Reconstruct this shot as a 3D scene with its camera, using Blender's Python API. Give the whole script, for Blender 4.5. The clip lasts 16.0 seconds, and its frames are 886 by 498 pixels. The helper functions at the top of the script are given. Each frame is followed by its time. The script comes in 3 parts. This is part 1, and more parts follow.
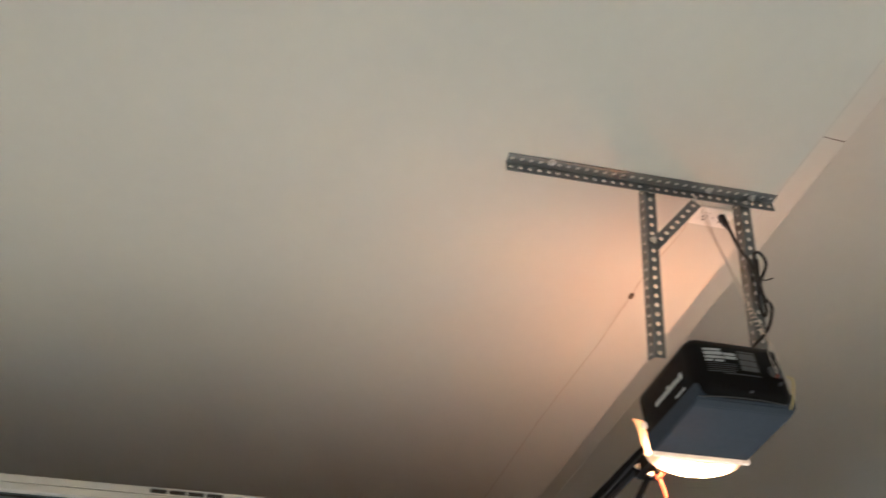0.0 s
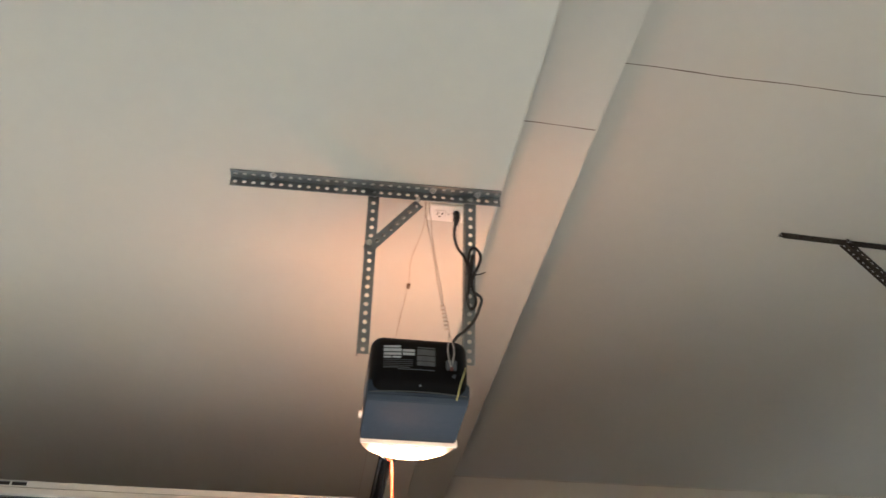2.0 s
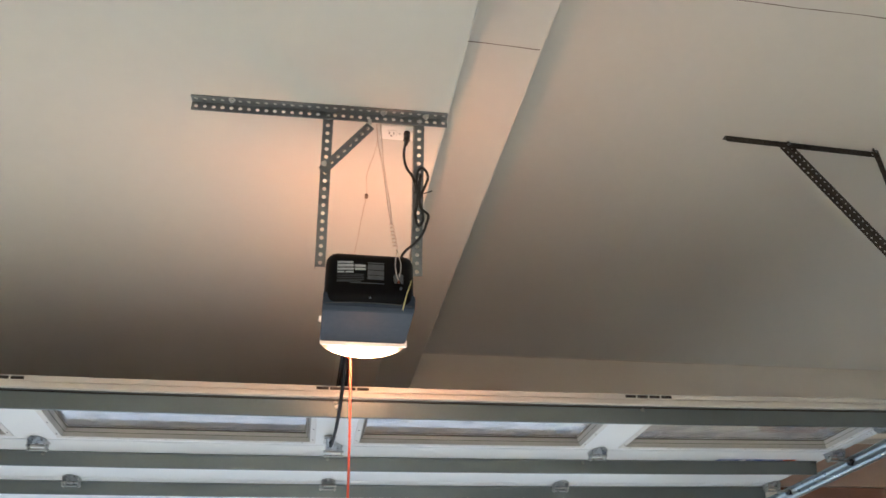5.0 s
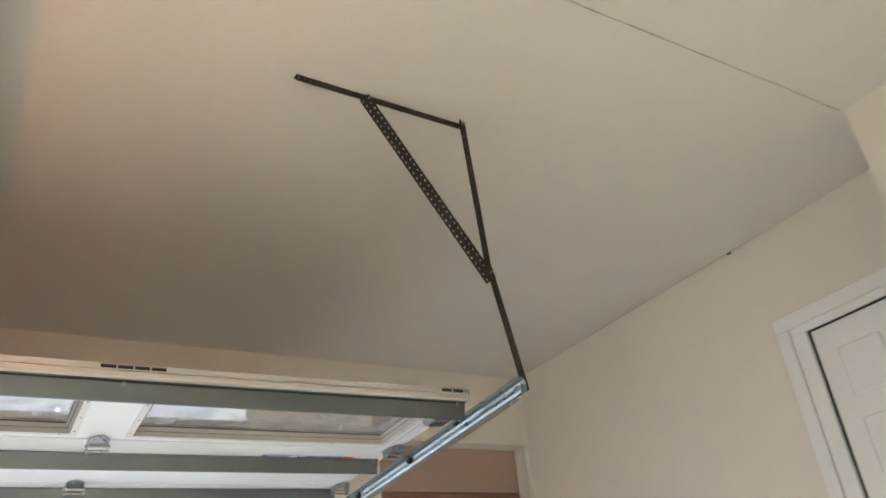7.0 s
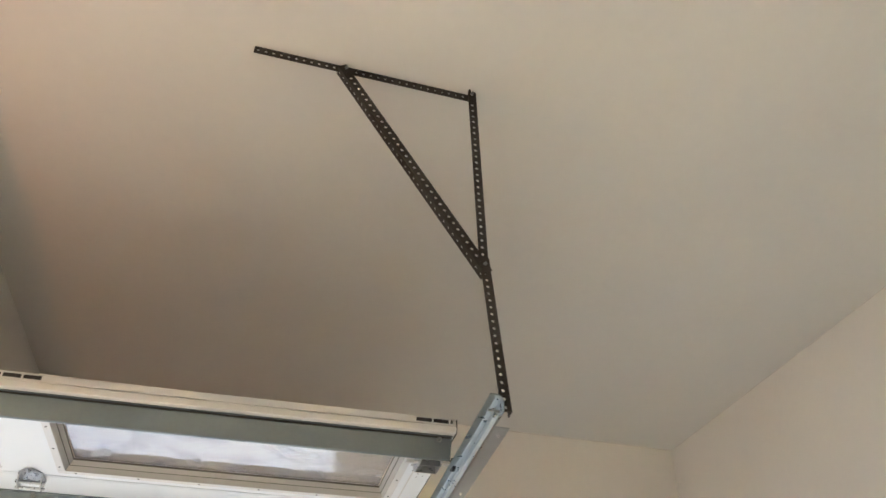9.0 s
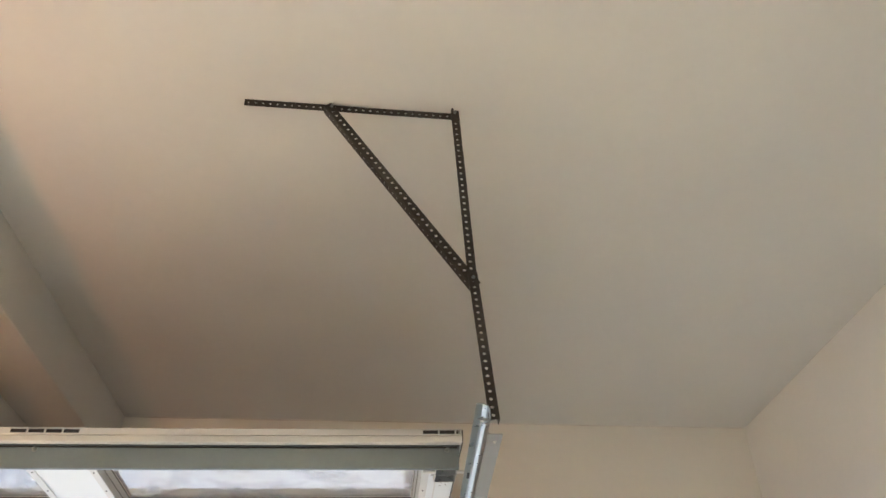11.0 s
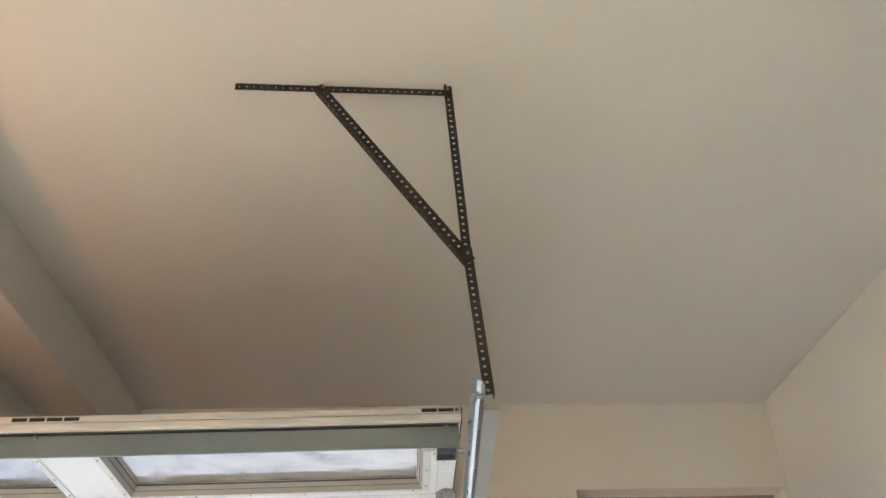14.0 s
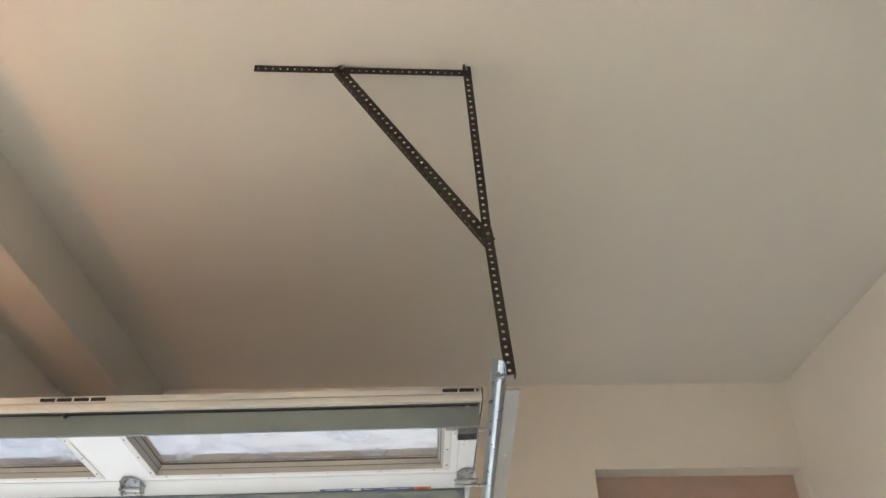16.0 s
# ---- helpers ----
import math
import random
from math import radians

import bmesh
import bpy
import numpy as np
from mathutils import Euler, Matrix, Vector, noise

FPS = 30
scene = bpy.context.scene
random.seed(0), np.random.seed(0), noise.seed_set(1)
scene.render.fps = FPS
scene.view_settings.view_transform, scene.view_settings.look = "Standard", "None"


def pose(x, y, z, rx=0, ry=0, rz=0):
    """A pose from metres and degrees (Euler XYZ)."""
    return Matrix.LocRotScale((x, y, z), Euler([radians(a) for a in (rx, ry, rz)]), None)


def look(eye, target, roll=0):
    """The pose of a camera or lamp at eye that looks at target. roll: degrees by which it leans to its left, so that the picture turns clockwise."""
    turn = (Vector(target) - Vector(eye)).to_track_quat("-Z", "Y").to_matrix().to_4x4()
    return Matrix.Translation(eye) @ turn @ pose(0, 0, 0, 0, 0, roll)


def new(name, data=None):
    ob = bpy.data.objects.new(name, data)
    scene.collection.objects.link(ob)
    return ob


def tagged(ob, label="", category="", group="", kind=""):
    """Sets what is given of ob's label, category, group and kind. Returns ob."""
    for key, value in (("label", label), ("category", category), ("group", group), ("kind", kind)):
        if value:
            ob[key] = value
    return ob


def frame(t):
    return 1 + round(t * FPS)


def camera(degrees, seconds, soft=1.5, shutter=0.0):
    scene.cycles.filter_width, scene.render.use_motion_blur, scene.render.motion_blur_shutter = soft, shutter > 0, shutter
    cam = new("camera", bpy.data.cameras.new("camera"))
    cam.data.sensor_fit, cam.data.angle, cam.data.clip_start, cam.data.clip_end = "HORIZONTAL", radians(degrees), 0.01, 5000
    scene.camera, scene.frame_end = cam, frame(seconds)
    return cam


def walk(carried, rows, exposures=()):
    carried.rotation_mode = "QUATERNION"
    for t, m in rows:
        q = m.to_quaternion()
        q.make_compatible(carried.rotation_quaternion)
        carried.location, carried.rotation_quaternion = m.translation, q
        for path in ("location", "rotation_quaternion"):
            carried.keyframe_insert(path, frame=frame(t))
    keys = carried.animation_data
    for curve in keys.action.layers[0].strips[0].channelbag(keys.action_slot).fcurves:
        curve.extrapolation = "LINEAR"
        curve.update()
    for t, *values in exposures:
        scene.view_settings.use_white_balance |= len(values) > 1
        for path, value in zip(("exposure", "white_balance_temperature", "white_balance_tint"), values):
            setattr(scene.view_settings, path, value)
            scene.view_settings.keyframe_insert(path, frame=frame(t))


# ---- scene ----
cam = camera(59.4, 16.0, soft=1.5, shutter=0.4)
PATH = [
    (0, (0.08, 0.81, 1.625), (0.476, 2.243, 2.963), -1.9),
    (0.5, (0.326, 0.775, 1.604), (0.77, 2.168, 2.967), -1.7),
    (1, (0.554, 0.638, 1.603), (0.898, 2.106, 2.917), -0.6),
    (1.5, (0.771, 0.583, 1.596), (0.988, 2.093, 2.89), 1.5),
    (2, (0.932, 0.42, 1.61), (1.185, 1.961, 2.859), -0.8),
    (2.5, (1.018, 0.244, 1.646), (1.276, 1.879, 2.769), -1.9),
    (3, (0.989, 0.208, 1.628), (1.238, 1.892, 2.677), -1.5),
    (3.2, (0.965, 0.206, 1.623), (1.207, 1.901, 2.656), -1.3),
    (5.3, (1.018, 0.164, 1.612), (1.378, 1.884, 2.565), -1.9),
    (5.5, (1.058, 0.198, 1.622), (1.571, 1.892, 2.553), -2.9),
    (6, (1.298, 0.286, 1.625), (2.134, 1.843, 2.56), -5.4),
    (6.2, (1.399, 0.331, 1.645), (2.3, 1.839, 2.601), -5.8),
    (6.5, (1.574, 0.462, 1.68), (2.595, 1.887, 2.642), -6.6),
    (7, (1.938, 0.535, 1.646), (2.892, 2.01, 2.601), -6.6),
    (7.5, (2.264, 0.702, 1.648), (2.931, 2.321, 2.615), -2.5),
    (7.7, (2.407, 0.778, 1.652), (3.001, 2.401, 2.658), -0.3),
    (8, (2.568, 0.88, 1.658), (3.138, 2.453, 2.754), -0.5),
    (8.2, (2.662, 0.886, 1.661), (3.178, 2.446, 2.801), -1.2),
    (8.5, (2.806, 0.896, 1.686), (3.242, 2.46, 2.855), -1.0),
    (8.7, (2.889, 0.927, 1.676), (3.303, 2.488, 2.856), 0.4),
    (10.8, (3.273, 0.761, 1.656), (3.442, 2.371, 2.83), -1.4),
    (11, (3.277, 0.751, 1.655), (3.425, 2.359, 2.835), -1.1),
    (11.5, (3.268, 0.736, 1.667), (3.39, 2.343, 2.851), -0.3),
    (12, (3.287, 0.741, 1.654), (3.39, 2.341, 2.85), -0.3),
    (12.5, (3.338, 0.742, 1.658), (3.445, 2.34, 2.856), -1.0),
    (13, (3.381, 0.774, 1.649), (3.501, 2.379, 2.837), -2.1),
    (13.5, (3.362, 0.781, 1.653), (3.478, 2.396, 2.825), -2.1),
    (14, (3.368, 0.789, 1.642), (3.458, 2.419, 2.798), -1.9),
    (14.5, (3.376, 0.795, 1.641), (3.45, 2.445, 2.77), -2.5),
    (15, (3.366, 0.802, 1.642), (3.419, 2.466, 2.751), -2.3),
    (15.5, (3.371, 0.793, 1.636), (3.413, 2.461, 2.74), -1.9),
    (16, (3.356, 0.788, 1.641), (3.404, 2.447, 2.758), -1.3),
]
EXPOSURES = [(0.0, 2.46, 5400, 5), (3.2, 2.59, 5250, 4), (5.5, 2.72, 5400, 6), (7.0, 3.13, 5720, 7), (7.5, 3.19, 5820, 9), (8.5, 3.31, 5830, 9), (16.0, 3.32, 5780, 8)]
walk(cam, [(t, look(eye, target, roll)) for t, eye, target, roll in PATH], EXPOSURES)

# ---- light ----
SUN_ELEV, SUN_TURN = 15.0, 0.0
world = bpy.data.worlds.new("sky")
scene.world = world
world.use_nodes = True
wn = world.node_tree
sky = wn.nodes.new("ShaderNodeTexSky")
sky.sky_type, sky.sun_disc = "NISHITA", False
sky.sun_elevation, sky.sun_rotation = radians(SUN_ELEV), radians(SUN_TURN)
sky.air_density, sky.dust_density, sky.ozone_density = 1.0, 2.5, 1.0
wn.links.new(sky.outputs[0], wn.nodes["Background"].inputs[0])
wn.nodes["Background"].inputs[1].default_value = 0.15
sun = new("sun", bpy.data.lights.new("sun", "SUN"))
sun.data.energy, sun.data.angle, sun.data.color = 1.4, radians(12.0), (1.0, 0.96, 0.91)
sd = Vector((math.sin(radians(SUN_TURN)) * math.cos(radians(SUN_ELEV)), math.cos(radians(SUN_TURN)) * math.cos(radians(SUN_ELEV)), math.sin(radians(SUN_ELEV))))
sun.matrix_world = look(sd * 30, (0, 0, 0))
LAMP, BULB = 22.0, 70.0

# ---- materials ----


def material(name, color, rough=0.6, metal=0.0, mottle=0.08, big=1.2, fine=60.0, bump=0.0, bump_scale=200.0, bump_dist=0.002, spec=0.5, random_tint=0.0):
    m = bpy.data.materials.new(name)
    m.use_nodes = True
    t = m.node_tree
    n, l = t.nodes, t.links
    b = n["Principled BSDF"]
    geo = n.new("ShaderNodeNewGeometry")
    a = n.new("ShaderNodeTexNoise")
    a.inputs["Scale"].default_value, a.inputs["Detail"].default_value = big, 5
    c = n.new("ShaderNodeTexNoise")
    c.inputs["Scale"].default_value, c.inputs["Detail"].default_value = fine, 3
    for x in (a, c):
        l.new(geo.outputs["Position"], x.inputs["Vector"])
    mix = n.new("ShaderNodeMath")
    mix.operation = "MULTIPLY_ADD"
    l.new(c.outputs["Fac"], mix.inputs[0])
    mix.inputs[1].default_value = 0.35
    l.new(a.outputs["Fac"], mix.inputs[2])
    ramp = n.new("ShaderNodeMapRange")
    ramp.inputs["From Min"].default_value, ramp.inputs["From Max"].default_value = 0.4, 0.95
    ramp.inputs["To Min"].default_value, ramp.inputs["To Max"].default_value = 1 - mottle, 1 + mottle
    l.new(mix.outputs[0], ramp.inputs["Value"])
    hsv = n.new("ShaderNodeHueSaturation")
    hsv.inputs["Color"].default_value = (*color, 1)
    l.new(ramp.outputs[0], hsv.inputs["Value"])
    l.new(hsv.outputs[0], b.inputs["Base Color"])
    rr = n.new("ShaderNodeMapRange")
    rr.inputs["To Min"].default_value, rr.inputs["To Max"].default_value = max(0.02, rough - 0.1), min(1, rough + 0.1)
    l.new(c.outputs["Fac"], rr.inputs["Value"])
    l.new(rr.outputs[0], b.inputs["Roughness"])
    b.inputs["Metallic"].default_value = metal
    b.inputs["Specular IOR Level"].default_value = spec
    if bump:
        d = n.new("ShaderNodeTexNoise")
        d.inputs["Scale"].default_value, d.inputs["Detail"].default_value = bump_scale, 4
        l.new(geo.outputs["Position"], d.inputs["Vector"])
        u = n.new("ShaderNodeBump")
        u.inputs["Strength"].default_value, u.inputs["Distance"].default_value = bump, bump_dist
        l.new(d.outputs["Fac"], u.inputs["Height"])
        l.new(u.outputs[0], b.inputs["Normal"])
    return m


def glow(name, color, strength):
    m = bpy.data.materials.new(name)
    m.use_nodes = True
    b = m.node_tree.nodes["Principled BSDF"]
    b.inputs["Base Color"].default_value = (0.9, 0.86, 0.8, 1)
    b.inputs["Emission Color"].default_value = (*color, 1)
    b.inputs["Emission Strength"].default_value = strength
    return m


def galvanised(name, color, rough, metal, scale=55.0):
    m = material(name, color, rough, metal, mottle=0.12, big=3.0, fine=90.0)
    t = m.node_tree
    n, l = t.nodes, t.links
    v = n.new("ShaderNodeTexVoronoi")
    v.inputs["Scale"].default_value = scale
    geo = n.new("ShaderNodeNewGeometry")
    l.new(geo.outputs["Position"], v.inputs["Vector"])
    u = n.new("ShaderNodeBump")
    u.inputs["Strength"].default_value, u.inputs["Distance"].default_value = 0.025, 0.0006
    l.new(v.outputs["Distance"], u.inputs["Height"])
    l.new(u.outputs[0], n["Principled BSDF"].inputs["Normal"])
    return m


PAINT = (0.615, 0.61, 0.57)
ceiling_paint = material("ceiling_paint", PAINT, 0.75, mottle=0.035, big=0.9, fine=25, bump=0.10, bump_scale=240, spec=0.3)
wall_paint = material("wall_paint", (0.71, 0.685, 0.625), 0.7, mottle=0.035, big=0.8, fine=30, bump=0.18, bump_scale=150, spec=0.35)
seam_tan = material("seam_tan_shadow", (0.34, 0.29, 0.24), 0.9, mottle=0.3, big=8)
crack_dark = material("crack_shadow_gap", (0.16, 0.13, 0.11), 0.9, mottle=0.3, big=8)
concrete = material("garage_concrete", (0.46, 0.44, 0.41), 0.6, mottle=0.18, big=0.7, fine=14, bump=0.1, bump_scale=60)
drive = material("driveway_grey", (0.23, 0.24, 0.26), 0.85, mottle=0.12, big=0.4, fine=9, bump=0.2, bump_scale=70)
door_white = material("door_white_enamel", (0.60, 0.635, 0.665), 0.42, mottle=0.03, big=1.5, fine=40, bump=0.05, bump_scale=320)
house_white = material("house_door_white_gloss", (0.78, 0.785, 0.79), 0.35, mottle=0.03, big=1.5, fine=40, bump=0.04, bump_scale=300)
# Frame plastic again, in a darker grey-beige for the recessed sides.
reveal_grey = material("window_frame_plastic_darker", (0.34, 0.335, 0.315), 0.5, mottle=0.05)
edge_vinyl = material("door_edge_vinyl", (0.52, 0.52, 0.51), 0.5, mottle=0.06, big=2, fine=30)
frame_white = material("window_frame_plastic", (0.50, 0.505, 0.50), 0.4, mottle=0.03)
strut_steel = galvanised("strut_galvanised", (0.125, 0.15, 0.168), 0.36, 0.8)
track_steel = material("track_galvanised", (0.36, 0.40, 0.40), 0.30, 0.8, mottle=0.06, big=4, fine=30)
flat_steel = material("angle_bright_galvanised", (0.40, 0.43, 0.44), 0.36, 0.8, mottle=0.06, big=5, fine=40)
hinge_steel = galvanised("hinge_zinc", (0.36, 0.375, 0.38), 0.3, 0.85)
angle_steel = galvanised("angle_galvanised", (0.20, 0.215, 0.22), 0.45, 0.7)
dark_angle = material("angle_dull_steel", (0.038, 0.033, 0.027), 0.55, 0.4, mottle=0.25, big=6, fine=70)
bolt_zinc = material("bolt_zinc", (0.6, 0.6, 0.58), 0.3, 0.9, mottle=0.1)
black_rubber = material("black_rubber", (0.02, 0.02, 0.022), 0.55, mottle=0.2)
black_plastic = material("housing_black_plastic", (0.003, 0.003, 0.0035), 0.45, mottle=0.2, big=6, bump=0.08, bump_scale=500, spec=0.12)
slate_plastic = material("cover_slate_metal", (0.033, 0.046, 0.067), 0.55, mottle=0.06, big=5, bump=0.05, bump_scale=500, spec=0.2)
rail_black = material("rail_black_steel", (0.005, 0.005, 0.005), 0.65, mottle=0.2, spec=0.12)
white_print = material("label_white_print", (0.42, 0.44, 0.46), 0.5, mottle=0.15, big=60, fine=300)
grey_print = material("label_grey_print", (0.075, 0.08, 0.088), 0.5, mottle=0.2, big=60, fine=300)
dim_print = material("label_dim_print", (0.04, 0.043, 0.047), 0.5, mottle=0.2, big=60, fine=300)
silver_print = material("logo_silver_print", (0.45, 0.47, 0.48), 0.4, mottle=0.1)
lens_glow = glow("light_lens_lit", (1.0, 0.43, 0.175), LAMP)


def fall_off(m, centre, reach, near, far):
    """Frosted lens: brightest over the bulb, dimmer towards its ends."""
    t = m.node_tree
    b = t.nodes["Principled BSDF"]
    b.inputs["Base Color"].default_value = (0.5, 0.38, 0.28, 1)
    geo = t.nodes.new("ShaderNodeNewGeometry")
    d = t.nodes.new("ShaderNodeVectorMath")
    d.operation = "DISTANCE"
    d.inputs[1].default_value = centre
    r = t.nodes.new("ShaderNodeMapRange")
    r.inputs["From Min"].default_value, r.inputs["From Max"].default_value = 0.0, reach
    r.inputs["To Min"].default_value, r.inputs["To Max"].default_value = near, far
    r.interpolation_type = "SMOOTHSTEP"
    t.links.new(geo.outputs["Position"], d.inputs[0])
    t.links.new(d.outputs["Value"], r.inputs["Value"])
    t.links.new(r.outputs[0], b.inputs["Emission Strength"])


fall_off(lens_glow, (1.15, 2.41, 2.50), 0.118, LAMP, 0.15)
lens_soft = glow("light_lens_skirt", (1.0, 0.50, 0.24), LAMP * 0.003)
bulb_glow = glow("bulb_lit", (1.0, 0.335, 0.12), BULB)
lens_face = glow("light_lens_front", (1.0, 0.41, 0.16), LAMP)
fall_off(lens_face, (1.15, 2.45, 2.545), 0.120, LAMP * 1.2, 0.10)
# Weak emission on rim and tabs stands in for lamp light through the plastic.
lens_rim = glow("lens_rim_plastic_lit", (1.0, 0.58, 0.34), 0.11)
cord_black = material("cord_black_rubber", (0.012, 0.012, 0.013), 0.45, mottle=0.2)
wire_grey = material("bell_wire_grey", (0.52, 0.46, 0.40), 0.5, mottle=0.15)
wire_tan = material("bell_wire_tan", (0.46, 0.39, 0.33), 0.55, mottle=0.2)
wire_brown = material("bell_wire_brown", (0.16, 0.12, 0.09), 0.55, mottle=0.2)
wire_yellow = material("aerial_wire_yellow", (0.62, 0.55, 0.22), 0.5, mottle=0.1)
rope_red = material("rope_red_nylon", (0.55, 0.085, 0.045), 0.6, mottle=0.2, big=40, fine=300, bump=0.5, bump_scale=420)
outlet_white = material("outlet_white_plastic", (0.86, 0.85, 0.82), 0.35, mottle=0.02)
gasket_brown = material("gasket_brown_rubber", (0.09, 0.082, 0.073), 0.7, mottle=0.2)
dark_slot = material("slot_dark", (0.02, 0.02, 0.02), 0.8)
wood_red = material("panel_red_brown", (0.22, 0.095, 0.058), 0.22, mottle=0.14, big=1.5, fine=18, bump=0.1, bump_scale=40)
wood_red.node_tree.nodes["Principled BSDF"].inputs["Coat Weight"].default_value = 1.0
wood_red.node_tree.nodes["Principled BSDF"].inputs["Coat Roughness"].default_value = 0.16
wood_red.node_tree.nodes["Principled BSDF"].inputs["Coat IOR"].default_value = 1.7
# Top board colour lightened to carry the sheen of reflected ceiling light.
wood_sheen = material("panel_top_painted_sheen", (0.40, 0.295, 0.245), 0.35, mottle=0.1, big=2, fine=20)
term_red = material("terminal_red", (0.16, 0.03, 0.015), 0.5)
sticker_blue = material("sticker_blue", (0.05, 0.09, 0.30), 0.45, mottle=0.1)
sticker_orange = material("sticker_orange", (0.75, 0.16, 0.05), 0.45, mottle=0.1)
sticker_white = material("sticker_white", (0.8, 0.8, 0.78), 0.45, mottle=0.05)

glass = bpy.data.materials.new("window_glass")
glass.use_nodes = True
gt = glass.node_tree
gb = gt.nodes["Principled BSDF"]
# Dust film; its pale blue cloudy tint also stands in for reflected daylight.
gb.inputs["Base Color"].default_value = (0.78, 0.82, 0.90, 1)
gb.inputs["Transmission Weight"].default_value = 1.0
gb.inputs["IOR"].default_value = 1.75
gn = gt.nodes.new("ShaderNodeTexNoise")
gn.inputs["Scale"].default_value, gn.inputs["Detail"].default_value = 9.0, 6
gm = gt.nodes.new("ShaderNodeMapRange")
gm.inputs["From Min"].default_value, gm.inputs["From Max"].default_value = 0.35, 0.75
gm.inputs["To Min"].default_value, gm.inputs["To Max"].default_value = 0.02, 0.22
gp = gt.nodes.new("ShaderNodeNewGeometry")
gt.links.new(gp.outputs["Position"], gn.inputs["Vector"])
gt.links.new(gn.outputs["Fac"], gm.inputs["Value"])
gt.links.new(gm.outputs[0], gb.inputs["Roughness"])
gc = gt.nodes.new("ShaderNodeMapRange")
gc.inputs["From Min"].default_value, gc.inputs["From Max"].default_value = 0.45, 0.75
gc.inputs["To Min"].default_value, gc.inputs["To Max"].default_value = 0.92, 0.6
gt.links.new(gn.outputs["Fac"], gc.inputs["Value"])
gt.links.new(gc.outputs[0], gb.inputs["Transmission Weight"])

# ---- mesh tools ----


def root_of(ob):
    while ob.parent:
        ob = ob.parent
    return ob


def finish(bm, name, mats, smooth=False):
    me = bpy.data.meshes.new(name)
    bmesh.ops.recalc_face_normals(bm, faces=bm.faces)
    bm.to_mesh(me)
    bm.free()
    for m in mats if isinstance(mats, (list, tuple)) else [mats]:
        me.materials.append(m)
    if smooth:
        for p in me.polygons:
            p.use_smooth = True
    return me


def thing(name, base, label, category, group="", kind=""):
    ob = new(name)
    ob.location = base
    ob.empty_display_size = 0.1
    return tagged(ob, label, category, group, kind)


def part(name, bm, mat, parent, label="", smooth=False):
    """One mesh under a thing or under a part of it; the bmesh is in world metres."""
    bmesh.ops.translate(bm, verts=bm.verts, vec=-Vector(root_of(parent).location))
    ob = new(name, finish(bm, name, mat, smooth))
    ob.parent = parent
    return tagged(ob, label)


def structure(name, bm, mats, label, category):
    return tagged(new(name, finish(bm, name, mats)), label, category, kind="structure")


def add_box(bm, lo, hi, bevel=0.0, seg=1, mi=0):
    lo, hi = Vector(lo), Vector(hi)
    made = bmesh.ops.create_cube(bm, size=1)["verts"]
    for v in made:
        v.co = Vector([lo[i] + (v.co[i] + 0.5) * (hi[i] - lo[i]) for i in range(3)])
    faces = {f for v in made for f in v.link_faces}
    for f in faces:
        f.material_index = mi
    if bevel:
        edges = list({e for v in made for e in v.link_edges})
        bmesh.ops.bevel(bm, geom=edges, offset=bevel, segments=seg, affect="EDGES", profile=0.5)
    return bm


def boxes(*spans, bevel=0.0):
    bm = bmesh.new()
    for lo, hi in spans:
        add_box(bm, lo, hi, bevel)
    return bm


def add_prism(bm, profile, origin, u, v, along):
    """A closed 2D profile in the directions u and v, pushed along a vector."""
    o, u, v, w = Vector(origin), Vector(u), Vector(v), Vector(along)
    a = [bm.verts.new(o + u * p + v * q) for p, q in profile]
    b = [bm.verts.new(x.co + w) for x in a]
    n = len(a)
    bm.faces.new(a)
    bm.faces.new(b[::-1])
    for i in range(n):
        bm.faces.new((a[i], b[i], b[(i + 1) % n], a[(i + 1) % n]))
    return bm


def glide(points, steps=8):
    """A smooth run of points through the given ones."""
    p = [Vector(q) for q in points]
    p = [p[0] * 2 - p[1]] + p + [p[-1] * 2 - p[-2]]
    out = []
    for i in range(1, len(p) - 2):
        for s in range(steps):
            t = s / steps
            out.append(0.5 * (2 * p[i] + (p[i + 1] - p[i - 1]) * t + (2 * p[i - 1] - 5 * p[i] + 4 * p[i + 1] - p[i + 2]) * t * t + (3 * p[i] - p[i - 1] - 3 * p[i + 1] + p[i + 2]) * t ** 3))
    return out + [p[-2]]


def add_tube(bm, points, r, sides=8, cap=True):
    pts = [Vector(q) for q in points]
    rings, side = [], None
    for i, p in enumerate(pts):
        d = (pts[min(i + 1, len(pts) - 1)] - pts[max(i - 1, 0)]).normalized()
        if side is None:
            side = d.orthogonal().normalized()
        side = (side - d * side.dot(d)).normalized()
        other = d.cross(side)
        rings.append([bm.verts.new(p + r * (math.cos(a) * side + math.sin(a) * other)) for a in [2 * math.pi * k / sides for k in range(sides)]])
    for a, b in zip(rings, rings[1:]):
        for k in range(sides):
            bm.faces.new((a[k], a[(k + 1) % sides], b[(k + 1) % sides], b[k]))
    if cap:
        bm.faces.new(rings[0][::-1])
        bm.faces.new(rings[-1])
    return bm


def tube(points, r, sides=8):
    return add_tube(bmesh.new(), points, r, sides)


def add_bolt(bm, at, way, r=0.008, h=0.006):
    """A hexagon head with a round washer, standing out along way."""
    at, way = Vector(at), Vector(way).normalized()
    add_tube(bm, [at, at + way * 0.0015], r * 1.45, 12)
    add_tube(bm, [at + way * 0.0015, at + way * h], r, 6)
    add_tube(bm, [at + way * h, at + way * (h + 0.004)], r * 0.5, 8)
    return bm


HOLE, PITCH = 0.0063, 0.0254


